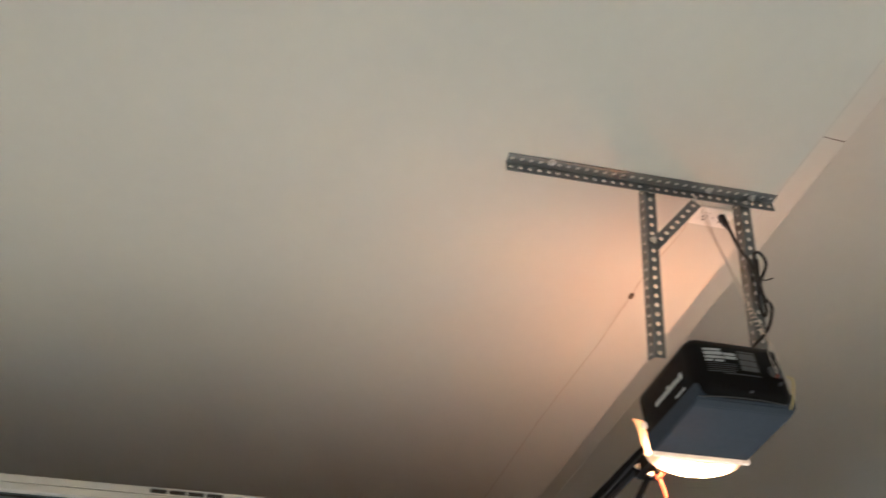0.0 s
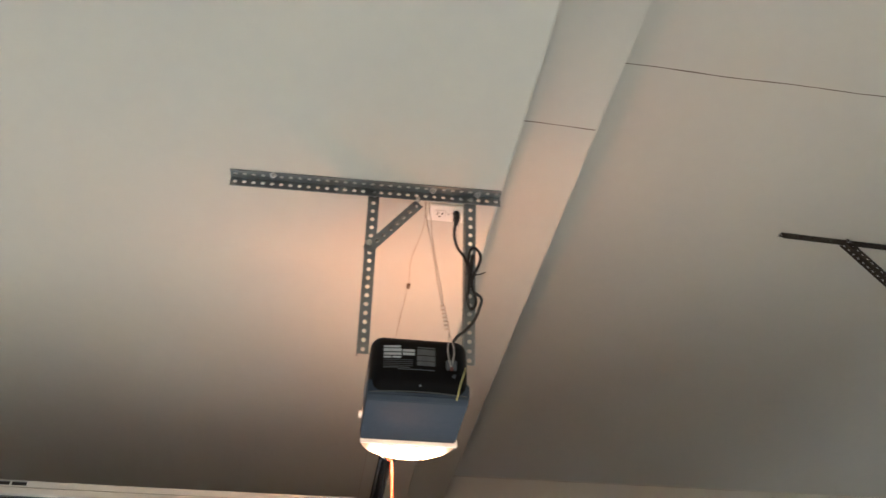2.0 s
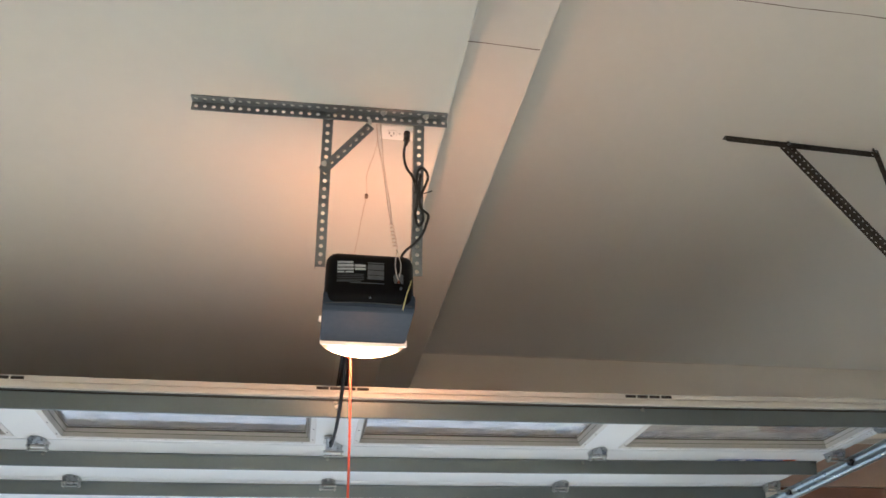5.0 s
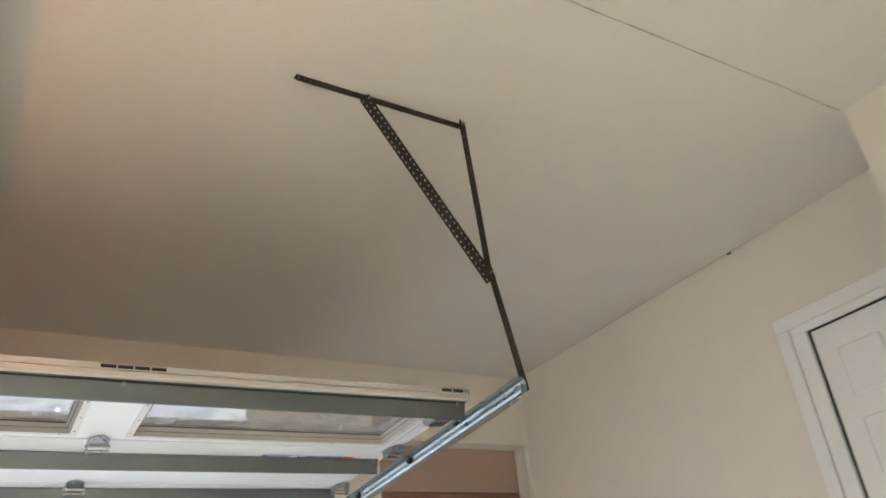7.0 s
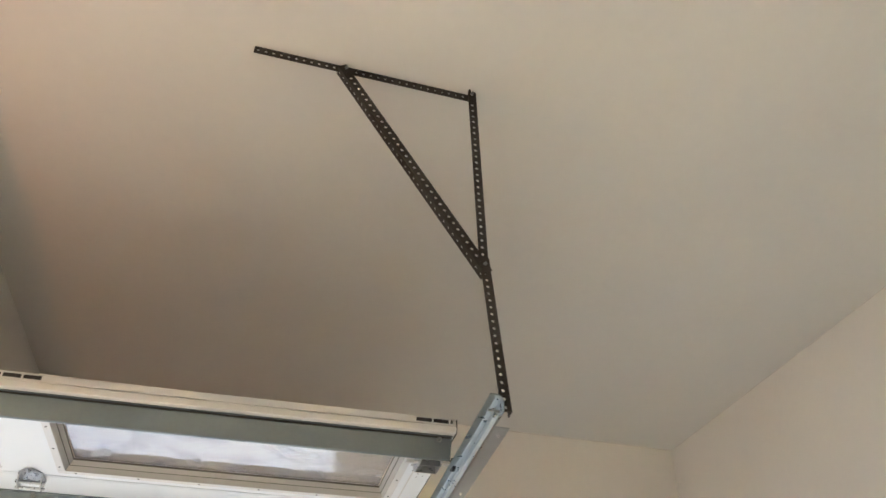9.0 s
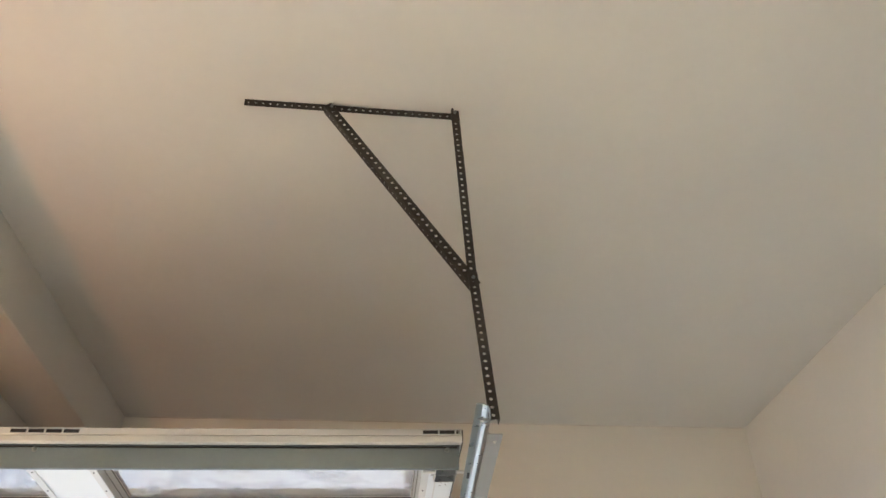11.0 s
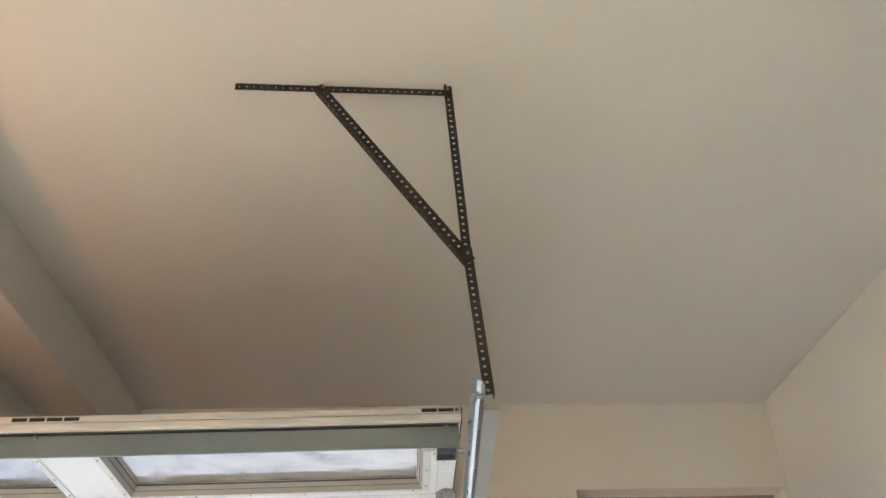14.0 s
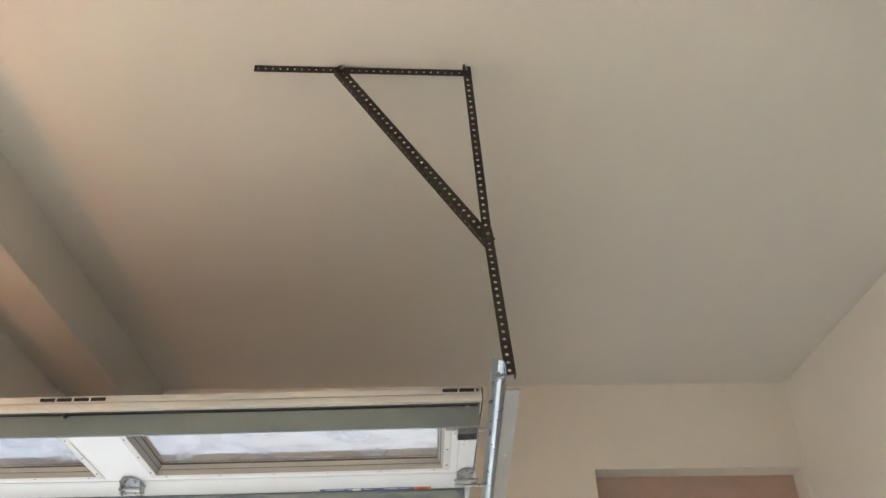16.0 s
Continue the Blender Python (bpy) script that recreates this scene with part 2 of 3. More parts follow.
def add_flange(bm, start, along, across, width, length, thick, hole=HOLE):
    """A strip with a row of round holes, one every inch."""
    start, along, across = Vector(start), Vector(along).normalized(), Vector(across).normalized()
    normal = along.cross(across) * thick
    cells = max(1, round(length / PITCH))
    step = length / cells

    def ends(p, i):
        return abs(p[1]) < 1e-6 or abs(p[1] - width) < 1e-6 or (i == 0 and p[0] < 1e-6) or (i == cells - 1 and p[0] > length - 1e-6)

    def at(s, w, up):
        return bm.verts.new(start + along * s + across * w + normal * up)

    for i in range(cells):
        c = (i + 0.5) * step
        rim = []
        for k in range(8):
            a = k * math.pi / 4
            dx, dw = math.cos(a), math.sin(a)
            big = max(abs(dx), abs(dw))
            ox, ow = dx / big * step / 2, dw / big * width / 2
            rim.append([(c + ox, width / 2 + ow), (c + hole * dx, width / 2 + hole * dw)])
        vs = [[[at(*p, up) for p in pair] for pair in rim] for up in (0, 1)]
        for k in range(8):
            j = (k + 1) % 8
            (o0, i0), (o1, i1) = vs[0][k], vs[0][j]
            (p0, q0), (p1, q1) = vs[1][k], vs[1][j]
            bm.faces.new((o0, o1, i1, i0))
            bm.faces.new((p0, q0, q1, p1))
            bm.faces.new((i0, i1, q1, q0))
            edge = (ends(rim[k][0], i), ends(rim[(k + 1) % 8][0], i))
            if all(edge):
                bm.faces.new((o0, p0, p1, o1))
    return bm


def add_angle(bm, a, b, face, side, width=0.031, thick=0.0025, hole=HOLE):
    """A punched steel angle from a to b; face and side are the directions across its two flanges."""
    a, b = Vector(a), Vector(b)
    along = (b - a).normalized()
    face = (Vector(face) - along * along.dot(Vector(face))).normalized()
    side = Vector(side)
    side = (side - along * along.dot(side) - face * face.dot(side)).normalized()
    length = (b - a).length
    add_flange(bm, a, along, face, width, length, thick, hole)
    add_flange(bm, a, along, side, width, length, thick, hole)
    bmesh.ops.remove_doubles(bm, verts=bm.verts, dist=0.0003)
    return bm


def angle(*args, **kw):
    return add_angle(bmesh.new(), *args, **kw)


# ---- the room ----
X0, X1, Y0, Y1, TOP = -1.45, 5.70, -2.6, 5.447, 3.95
LOW, MID, HIGH, EDGE_A, EDGE_B = 3.135, 3.404, 3.712, 1.37, 1.683
OPEN_X0, OPEN_X1, OPEN_Z = -1.24, 3.46, 2.42
NICHE_X, NICHE_Z, WALL = 4.385, 3.152, 0.16
JOG_X, JOG_Y = 5.12, 1.96

structure("ground", boxes(((-120, Y1 + WALL, -0.25), (120, 160, -0.03))), drive, "grey driveway ground outside the garage", "ground")
structure("floor", boxes(((X0, Y0, -0.2), (X1, Y1 + WALL - 0.002, 0.0))), concrete, "grey worn concrete garage floor slab", "floor")


def add_crack(bm, x_from, x_to, y, z, mi, width=0.0035, drift=0.0):
    """A fine open joint that wanders a little."""
    n = max(4, int((x_to - x_from) / 0.035))
    prev = None
    for i in range(n + 1):
        s = i / n
        x = x_from + (x_to - x_from) * s
        yy = y + drift * s + 0.005 * (noise.noise((x * 3.1, y, z)) + 0.4 * noise.noise((x * 13.0, y, z)))
        w = width * (0.45 + 0.8 * abs(noise.noise((x * 7.0, 3.0, z))))
        pair = (bm.verts.new((x, yy - w, z - 0.001)), bm.verts.new((x, yy + w, z - 0.001)))
        if prev:
            bm.faces.new((prev[0], prev[1], pair[1], pair[0])).material_index = mi
        prev = pair


cb = bmesh.new()
R = 0.006
add_prism(cb, [(X0, LOW), (EDGE_A - R, LOW), (EDGE_A - 0.3 * R, LOW + 0.3 * R), (EDGE_A, LOW + R), (EDGE_A, MID), (EDGE_B - R, MID), (EDGE_B - 0.3 * R, MID + 0.3 * R),
               (EDGE_B, MID + R), (EDGE_B, HIGH), (X1, HIGH), (X1, TOP), (X0, TOP)], (0, Y0, 0), (1, 0, 0), (0, 0, 1), (0, Y1 - Y0, 0))
add_crack(cb, EDGE_A + 0.04, EDGE_B - 0.01, 1.975, MID, 1, 0.003, 0.004)
add_crack(cb, EDGE_B + 0.02, 5.10, 1.943, HIGH, 1, 0.003, 0.025)
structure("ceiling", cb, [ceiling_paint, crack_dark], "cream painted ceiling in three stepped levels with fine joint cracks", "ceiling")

structure("wall_right", boxes(((X1, Y0 - 0.15, 0), (X1 + WALL, 2.03, TOP)), ((X1, 2.88, 0), (X1 + WALL, Y1 + WALL, TOP)), ((X1, 2.03, 3.065), (X1 + WALL, 2.88, TOP)), ((X1, 2.03, 0), (X1 + WALL, 2.88, 1.03))),
          wall_paint, "cream painted right-hand garage wall with fine texture", "wall")
structure("wall_right_jog", boxes(((JOG_X, Y0, 0), (X1 - 0.001, JOG_Y, TOP))), wall_paint, "cream painted wall return projecting beside the house door", "wall")
# Left wall stays out of view; its distance is set to bounce daylight upwards.
structure("wall_left", boxes(((X0 - WALL, Y0 - 0.15, 0), (X0, Y1 + WALL, TOP))), wall_paint, "plain cream painted garage side wall, unseen, set close to bounce light", "wall")
structure("wall_back", boxes(((X0, Y0 - 0.15, 0), (X1, Y0, TOP))), wall_paint, "plain cream painted rear garage wall", "wall")
structure("wall_front", boxes(((X0, Y1, 0), (OPEN_X0, Y1 + WALL, OPEN_Z)), ((OPEN_X1, Y1, 0), (NICHE_X, Y1 + WALL, OPEN_Z)),
                              ((X0, Y1, OPEN_Z), (NICHE_X, Y1 + WALL, TOP)), ((NICHE_X, Y1, NICHE_Z), (X1, Y1 + WALL, TOP))),
          wall_paint, "cream painted front wall above the open vehicle doorway", "wall")

# side wing of the house outside, seen in the window panes
structure("wall_wing", boxes(((4.33, Y1 + WALL + 0.07, -0.03), (4.55, 10.3, 1.8))), wall_paint, "beige rendered wing wall beside the driveway", "wall")
structure("trim_wing_corner", boxes(((4.28, 10.302, -0.03), (4.60, 10.36, 1.8)), bevel=0.006), house_white, "white corner board at the wing wall end", "trim")

# seam along the high ceiling and the side wall, with one dark nick
sb = bmesh.new()
prev = None
for i in range(90):
    y = JOG_Y + 0.01 + i * (Y1 - JOG_Y - 0.05) / 89
    w = 0.0011 * (0.4 + abs(noise.noise((y * 5, 1, 7))))
    z = HIGH - 0.004 + 0.002 * noise.noise((y * 4, 2, 2))
    pair = (sb.verts.new((X1 - 0.0012, y, z - w)), sb.verts.new((X1 - 0.0012, y, z + w)))
    if prev:
        sb.faces.new((prev[0], prev[1], pair[1], pair[0]))
    prev = pair
structure("trim_seam", sb, seam_tan, "thin dark paint seam where wall meets ceiling", "seam")
# Thin dark strip that draws the shade in the ceiling corner over the front wall.
fs = bmesh.new()
prev = None
for i in range(60):
    x = EDGE_B + 0.01 + i * (X1 - EDGE_B - 0.03) / 59
    w = 0.0022 * (0.25 + abs(noise.noise((x * 4, 3, 5)))) * (1.0 if x < 3.9 else 0.45)
    z = HIGH - 0.004 + 0.003 * noise.noise((x * 2, 4, 1))
    pair = (fs.verts.new((x, Y1 - 0.0012, z - w)), fs.verts.new((x, Y1 - 0.0012, z + w)))
    if prev:
        fs.faces.new((prev[0], prev[1], pair[1], pair[0]))
    prev = pair
structure("trim_seam_front", fs, seam_tan, "thin dark line drawn as corner shade above the front wall", "seam")
structure("trim_nick", boxes(((X1 - 0.006, 3.158, HIGH - 0.018), (X1 - 0.0005, 3.188, HIGH - 0.003)), bevel=0.004), crack_dark, "small dark nick in the paint under the ceiling", "nick")

# ---- red-brown panelled door in the recess beside the vehicle doorway ----
niche = thing("recessed_panel_door", (5.04, Y1 + WALL, 0), "red-brown stained wooden panel door in a wall recess", "door")
pz = [0.0, 0.7, 1.4, 2.1, 2.818, NICHE_Z + 0.06]
# topmost board gets the paler colour with the sheen painted in
for a, b in zip(pz, pz[1:]):
    part("board" if b < 3 else "top_board", boxes(((NICHE_X - 0.04, Y1 + WALL + 0.001, a + 0.003), (X1 - 0.03, Y1 + WALL + 0.04, b - 0.002)), bevel=0.004), wood_red if b < 3 else wood_sheen, niche)
part("backing", boxes(((NICHE_X - 0.12, Y1 + WALL + 0.042, 0), (X1 + 0.25, Y1 + WALL + 0.06, NICHE_Z + 0.25))), wood_red, niche)
part("side_jamb", boxes(((X1 - 0.028, Y1 + 0.02, 0), (X1 - 0.001, Y1 + WALL + 0.04, NICHE_Z - 0.002)), bevel=0.002), wall_paint, niche, "cream painted jamb")

# ---- white house door in the side wall ----
hd = thing("door_1", (X1, 2.45, 1.03), "white painted panel door with white casing in the cream wall", "door", kind="structure")


def casing(bm, lo, hi):
    add_box(bm, lo, hi, 0.004)
    return bm


part("casing_leg", casing(bmesh.new(), (X1 - 0.018, 2.955, 1.03), (X1, 3.035, 3.105)), house_white, hd)
part("casing_head", casing(bmesh.new(), (X1 - 0.018, JOG_Y + 0.003, 3.107), (X1, 3.035, 3.186)), house_white, hd)
part("jamb", boxes(((X1 - 0.004, 2.865, 1.03), (X1 + WALL, 2.954, 3.062)), ((X1 - 0.004, JOG_Y + 0.003, 1.03), (X1 + WALL, 2.045, 3.062)), ((X1 - 0.004, JOG_Y + 0.003, 3.063), (X1 + WALL, 2.954, 3.106)), bevel=0.002), house_white, hd)
# Black strip put in for the shade of the gap between jamb and leaf.
part("stop", boxes(((X1 + 0.012, 2.858, 1.03), (X1 + 0.03, 2.864, 3.056)), ((X1 + 0.012, 2.046, 3.057), (X1 + 0.03, 2.864, 3.062))), black_rubber, hd, "black strip standing in for the shaded gap round the leaf")
leaf = part("leaf", boxes(((X1 + 0.02, 2.05, 1.035), (X1 + 0.06, 2.856, 3.054)), bevel=0.003), house_white, hd)
for y0, y1 in ((2.17, 2.405), (2.50, 2.735)):
    for z0, z1 in ((1.25, 1.8), (1.92, 2.55), (2.66, 2.92)):
        pb = bmesh.new()
        add_box(pb, (X1 + 0.013, y0, z0), (X1 + 0.021, y1, z1), 0.007, 2)
        part("raised_panel", pb, house_white, leaf)

# ---- overhead door, open, lying under the ceiling ----
D_Y, D_X0, D_X1, THICK = 2.945, -1.33, 3.522, 0.042
STILES = [-1.275, -0.085, 1.115, 2.315, 3.50]
JOINTS = [2.945, 3.555, 4.135, 4.660, 5.185, 5.40]


def face_z(y):
    """Height of the door's inner face, which now looks down."""
    return 2.537 - 0.035 * (y - D_Y)


door = thing("overhead_garage_door", ((D_X0 + D_X1) / 2, 4.16, 2.50), "white sectional overhead garage door, open under the ceiling, windows in top section", "garage door")


def slab(bm, x0, x1, y0, y1, lo=0.0, hi=THICK, bevel=0.0):
    """A block lying in the door, from lo to hi over its inner face."""
    made = bmesh.ops.create_cube(bm, size=1)["verts"]
    for v in made:
        x, y = (x0, x1)[v.co.x > 0], (y0, y1)[v.co.y > 0]
        v.co = Vector((x, y, face_z(y) + (lo, hi)[v.co.z > 0]))
    if bevel:
        bmesh.ops.bevel(bm, geom=list({e for v in made for e in v.link_edges}), offset=bevel, segments=1, affect="EDGES")
    return bm


WIN_Y0, WIN_Y1 = 3.075, 3.487
wins = [(a + 0.105, b - 0.105) for a, b in zip(STILES, STILES[1:])]
wins[-1] = (wins[-1][0], 3.415)
for i, (a, b) in enumerate(zip(JOINTS, JOINTS[1:])):
    bm = bmesh.new()
    if i == 0:
        slab(bm, D_X0, D_X1, a + 0.03, WIN_Y0)
        slab(bm, D_X0, D_X1, WIN_Y1, b - 0.002)
        xs = [D_X0] + [x for w in wins for x in w] + [D_X1]
        for x0, x1 in zip(xs[::2], xs[1::2]):
            slab(bm, x0, x1, WIN_Y0, WIN_Y1)
    else:
        slab(bm, D_X0, D_X1, a + 0.002, b - 0.002, bevel=0.004)
    sec = part("section", bm, door_white, door)
    if i == 0:
        part("end_seam", slab(bmesh.new(), 3.462, 3.466, WIN_Y0, b - 0.04, -0.002, 0.0), edge_vinyl, sec)
        part("joint_lip", slab(bmesh.new(), D_X0, D_X1, b - 0.014, b - 0.003, -0.0022, 0.0, 0.0008), door_white, sec)

# top edge with its groove and drainage slots
SLOTS = [x + 0.005 for x in STILES]
eb = bmesh.new()
slab(eb, D_X0, D_X1, D_Y, D_Y + 0.028, 0.0, 0.020, 0.002)
slab(eb, D_X0, D_X1, D_Y + 0.006, D_Y + 0.028, 0.0203, 0.0228)
slab(eb, D_X0, D_X1, D_Y + 0.002, D_Y + 0.028, 0.023, 0.0275)
slab(eb, D_X0, D_X1, D_Y + 0.002, D_Y + 0.028, 0.0405, THICK + 0.001)
solid = D_X0
for k, c in enumerate(SLOTS):
    gaps = [(c - 0.098 + j * 0.0495, c - 0.098 + j * 0.0495 + 0.045) for j in range(4)]
    for g0, g1 in gaps:
        g1 = min(g1, D_X1 - 0.004)
        if g0 >= g1:
            continue
        slab(eb, solid, g0, D_Y + 0.002, D_Y + 0.028, 0.0277, 0.0403)
        solid = g1
slab(eb, solid, D_X1, D_Y + 0.002, D_Y + 0.028, 0.0277, 0.0403)
# Solid dark strip that draws the shade between top edge and strut.
part("shadow_gap", slab(bmesh.new(), D_X0 + 0.02, 3.51, 2.9672, 2.9695, -0.0075, -0.003), dark_slot, door, "dark strip standing in for the shaded gap beside the strut")
cap = part("top_edge", eb, edge_vinyl, door, "cream vinyl edge with drainage slots")
# Near-black insert close behind the slots paints the shade of their hollow.
part("slot_liner", slab(bmesh.new(), D_X0 + 0.01, D_X1 - 0.01, D_Y + 0.0055, D_Y + 0.0265, 0.0279, 0.0401), dark_slot, cap)
part("edge_splice", slab(bmesh.new(), 3.425, D_X1 + 0.001, D_Y - 0.0015, D_Y + 0.004, 0.003, 0.0185, 0.001), edge_vinyl, cap)
# Near-black strip on the door's end draws the dark gap towards the track.
part("end_cap", slab(bmesh.new(), D_X1, D_X1 + 0.004, D_Y + 0.004, JOINTS[1] - 0.004, 0.002, THICK), dark_slot, door, "near-black strip standing in for the dark gap towards the track")


def add_frame(bm, x0, x1, y0, y1, w, lo, hi):
    """A rectangular ring, w wide outside the opening."""
    slab(bm, x0 - w, x1 + w, y0 - w, y0, lo, hi, 0.0015)
    slab(bm, x0 - w, x1 + w, y1, y1 + w, lo, hi, 0.0015)
    slab(bm, x0 - w, x0, y0, y1, lo, hi, 0.0015)
    slab(bm, x1, x1 + w, y0, y1, lo, hi, 0.0015)
    return bm


def add_reveal(bm, x0, x1, y0, y1, lo, hi, taper):
    """The sloping inner sides of a window frame, from the face up to the glass."""
    def ring(t, h):
        return [bm.verts.new((x, y, face_z(y) + h)) for x, y in ((x0 + t, y0 + t), (x1 - t, y0 + t), (x1 - t, y1 - t), (x0 + t, y1 - t))]
    levels = [(0.0, lo), (taper * 0.45, lo + (hi - lo) * 0.55), (taper * 0.62, lo + (hi - lo) * 0.56), (taper, hi), (taper, hi + 0.006), (-0.001, hi + 0.006), (-0.001, lo)]
    rings = [ring(*v) for v in levels]
    for a, b in zip(rings, rings[1:] + rings[:1]):
        for k in range(4):
            bm.faces.new((a[k], a[(k + 1) % 4], b[(k + 1) % 4], b[k]))
    return bm


for x0, x1 in wins:
    fb = bmesh.new()
    add_frame(fb, x0, x1, WIN_Y0, WIN_Y1, 0.024, -0.003, 0.0)
    fr = part("window_frame", fb, frame_white, door)
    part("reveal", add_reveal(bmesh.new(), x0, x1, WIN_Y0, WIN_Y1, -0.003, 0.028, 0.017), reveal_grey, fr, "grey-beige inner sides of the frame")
    part("pane", slab(bmesh.new(), x0 + 0.02, x1 - 0.02, WIN_Y0 + 0.02, WIN_Y1 - 0.02, 0.0345, 0.0375), glass, fr, "clear pane with dust film, cloudy blue tint standing in for reflected daylight").visible_shadow = False
    scr = bmesh.new()
    for k in range(6):
        x = x0 + 0.03 + k * (x1 - x0 - 0.06) / 5
        add_tube(scr, [(x, WIN_Y1 + 0.013, face_z(WIN_Y1) - 0.0045), (x, WIN_Y1 + 0.013, face_z(WIN_Y1))], 0.0032, 8)
    for x in (x0 - 0.013, x1 + 0.013):
        for y in (WIN_Y0 + 0.09, WIN_Y0 + 0.24, WIN_Y1 - 0.03):
            add_tube(scr, [(x, y, face_z(y) - 0.0045), (x, y, face_z(y))], 0.0032, 8)
    part("frame_screws", scr, dark_slot, fr)
    gk = bmesh.new()
    add_frame(gk, x0 + 0.0188, x1 - 0.0188, WIN_Y0 + 0.0188, WIN_Y1 - 0.0188, 0.0024, 0.0275, 0.0335)
    add_frame(gk, x0 + 0.0105, x1 - 0.0105, WIN_Y0 + 0.0105, WIN_Y1 - 0.0105, 0.0024, 0.0125, 0.0145)
    part("gasket", gk, gasket_brown, fr, "dark glazing gasket")

# stiffening struts: pressed hat sections across the whole width
for k, y in enumerate((2.972, 3.712, 4.205, 4.77, 5.25)):
    d = 0.064 if k == 0 else 0.060
    z = face_z(y)
    prof = [(-0.010, 0), (-0.010, -0.003), (-0.002, -0.003), (0.0, -0.006), (0.014, -d + 0.003), (0.017, -d), (0.022, -d), (0.025, -d + 0.004), (0.06, -0.004), (0.078, -0.004), (0.078, -0.0015),
            (0.062, -0.0015), (0.0235, -d + 0.006), (0.020, -d + 0.0025), (0.018, -d + 0.0035), (0.003, -0.004), (-0.001, 0)]
    bm = bmesh.new()
    add_prism(bm, prof, (D_X0 + 0.01, y, z), (0, 1, 0), (0, 0, 1), (3.516 - D_X0 - 0.01 if k == 0 else 3.49 - D_X0, 0, 0))
    st = part("strut", bm, strut_steel, door, "galvanised steel stiffening strut")
    sc = bmesh.new()
    for x in STILES:
        add_bolt(sc, (x - 0.02, y - 0.0005, z - 0.011), (0, -1, 0), 0.0058, 0.008)
    part("strut_screws", sc, angle_steel, st)


def hinge_mesh(x, y):
    """A stamped hinge: two leaves, folded ears and a pin, hanging from the door's face."""
    z = face_z(y)
    bm = bmesh.new()
    out = [(-0.034, 0.002), (-0.034, -0.026), (-0.012, -0.062), (0.012, -0.062), (0.034, -0.026), (0.034, 0.002)]
    add_prism(bm, out, (x, y, z - 0.0035), (1, 0, 0), (0, 1, 0.0), (0, 0, 0.0026))
    add_prism(bm, [(-0.034, 0.004), (0.034, 0.004), (0.034, 0.055), (-0.034, 0.055)], (x, y, z - 0.0035), (1, 0, 0), (0, 1, 0), (0, 0, 0.0026))
    for s in (-1, 1):
        add_prism(bm, [(-0.03, 0), (-0.010, -0.034), (0.004, -0.044), (0.024, -0.044), (0.034, -0.03), (0.04, 0)], (x + s * 0.034 - 0.0013, y, z - 0.001), (0, 1, 0), (0, 0, 1), (0.0026, 0, 0))
    add_tube(bm, [(x - 0.043, y + 0.003, z - 0.024), (x + 0.043, y + 0.003, z - 0.024)], 0.0055, 10)
    add_tube(bm, [(x - 0.043, y + 0.018, z - 0.037), (x + 0.043, y + 0.018, z - 0.037)], 0.0045, 8)
    for dx, dy in ((-0.018, -0.02), (0.018, -0.02), (-0.018, 0.042), (0.018, 0.042), (0, -0.048)):
        add_bolt(bm, (x + dx, y + dy, z - 0.0035), (0, 0, -1), 0.0045, 0.004)
    return bm


for y in JOINTS[1:5]:
    for x in STILES:
        h = part("hinge", hinge_mesh(x, y - 0.004), hinge_steel, door, "zinc-plated stamped steel hinge")
        if x == STILES[-1]:
            part("roller_stem", tube([(x - 0.02, y + 0.02, face_z(y) - 0.037), (3.572 + 0.03 * (y - 2.66), y + 0.02, face_z(y) - 0.037)], 0.0055, 10), bolt_zinc, h, "bright steel roller stem")
            xe = 3.556 + 0.03 * (y - 2.66)
            part("roller", tube([(xe - 0.006, y + 0.02, face_z(y) - 0.037), (xe + 0.006, y + 0.02, face_z(y) - 0.037)], 0.021, 18), black_rubber, h, "black nylon roller")

# top roller bracket
tb = bmesh.new()
z = face_z(3.1) + 0.004
BX = 0.014
add_box(tb, (3.432 + BX, 3.05, z - 0.0075), (3.506 + BX, 3.20, z - 0.005), 0.0008)
SIDE = [(0, 0), (0.14, 0), (0.14, -0.018), (0.12, -0.036), (0.05, -0.036), (0, -0.016)]
for x in (3.440 + BX, 3.503 + BX):
    add_prism(tb, SIDE, (x, 3.055, z), (0, 1, 0), (0, 0, 1), (0.0028, 0, 0))
add_box(tb, (3.440 + BX, 3.105, z - 0.038), (3.506 + BX, 3.108, z - 0.014))
add_box(tb, (3.440 + BX, 3.172, z - 0.036), (3.506 + BX, 3.175, z - 0.006))
br = part("top_roller_bracket", tb, hinge_steel, door, "zinc-plated roller bracket under the end")
part("roller_stem", tube([(3.418, 3.118, z - 0.024), (3.57, 3.118, z - 0.024)], 0.006, 10), bolt_zinc, br, "bright steel roller stem")
part("roller", tube([(3.553, 3.118, z - 0.024), (3.563, 3.118, z - 0.024)], 0.020, 18), black_rubber, br, "black nylon roller")
pn = bmesh.new()
for dx, dy in ((0.455, 0.245), (0.455, 0.262), (0.457, 0.28), (0.475, 0.29), (0.43, 0.29), (0.453, 0.31), (0.452, 0.335), (0.47, 0.325)):
    x, y = 3.03 + dx, D_Y + dy
    add_tube(pn, [(x, y, face_z(y) - 0.0008), (x, y, face_z(y))], 0.0022, 6)
part("punched_holes", pn, dark_slot, door)

# sticker on the second section
sx0, sx1, sy0, sy1 = 2.965, 3.375, 3.677, 3.699
stick = part("sticker", slab(bmesh.new(), sx0, sx1, sy0, sy1, -0.0012, -0.0004), sticker_blue, door, "blue and orange warning sticker with small print")
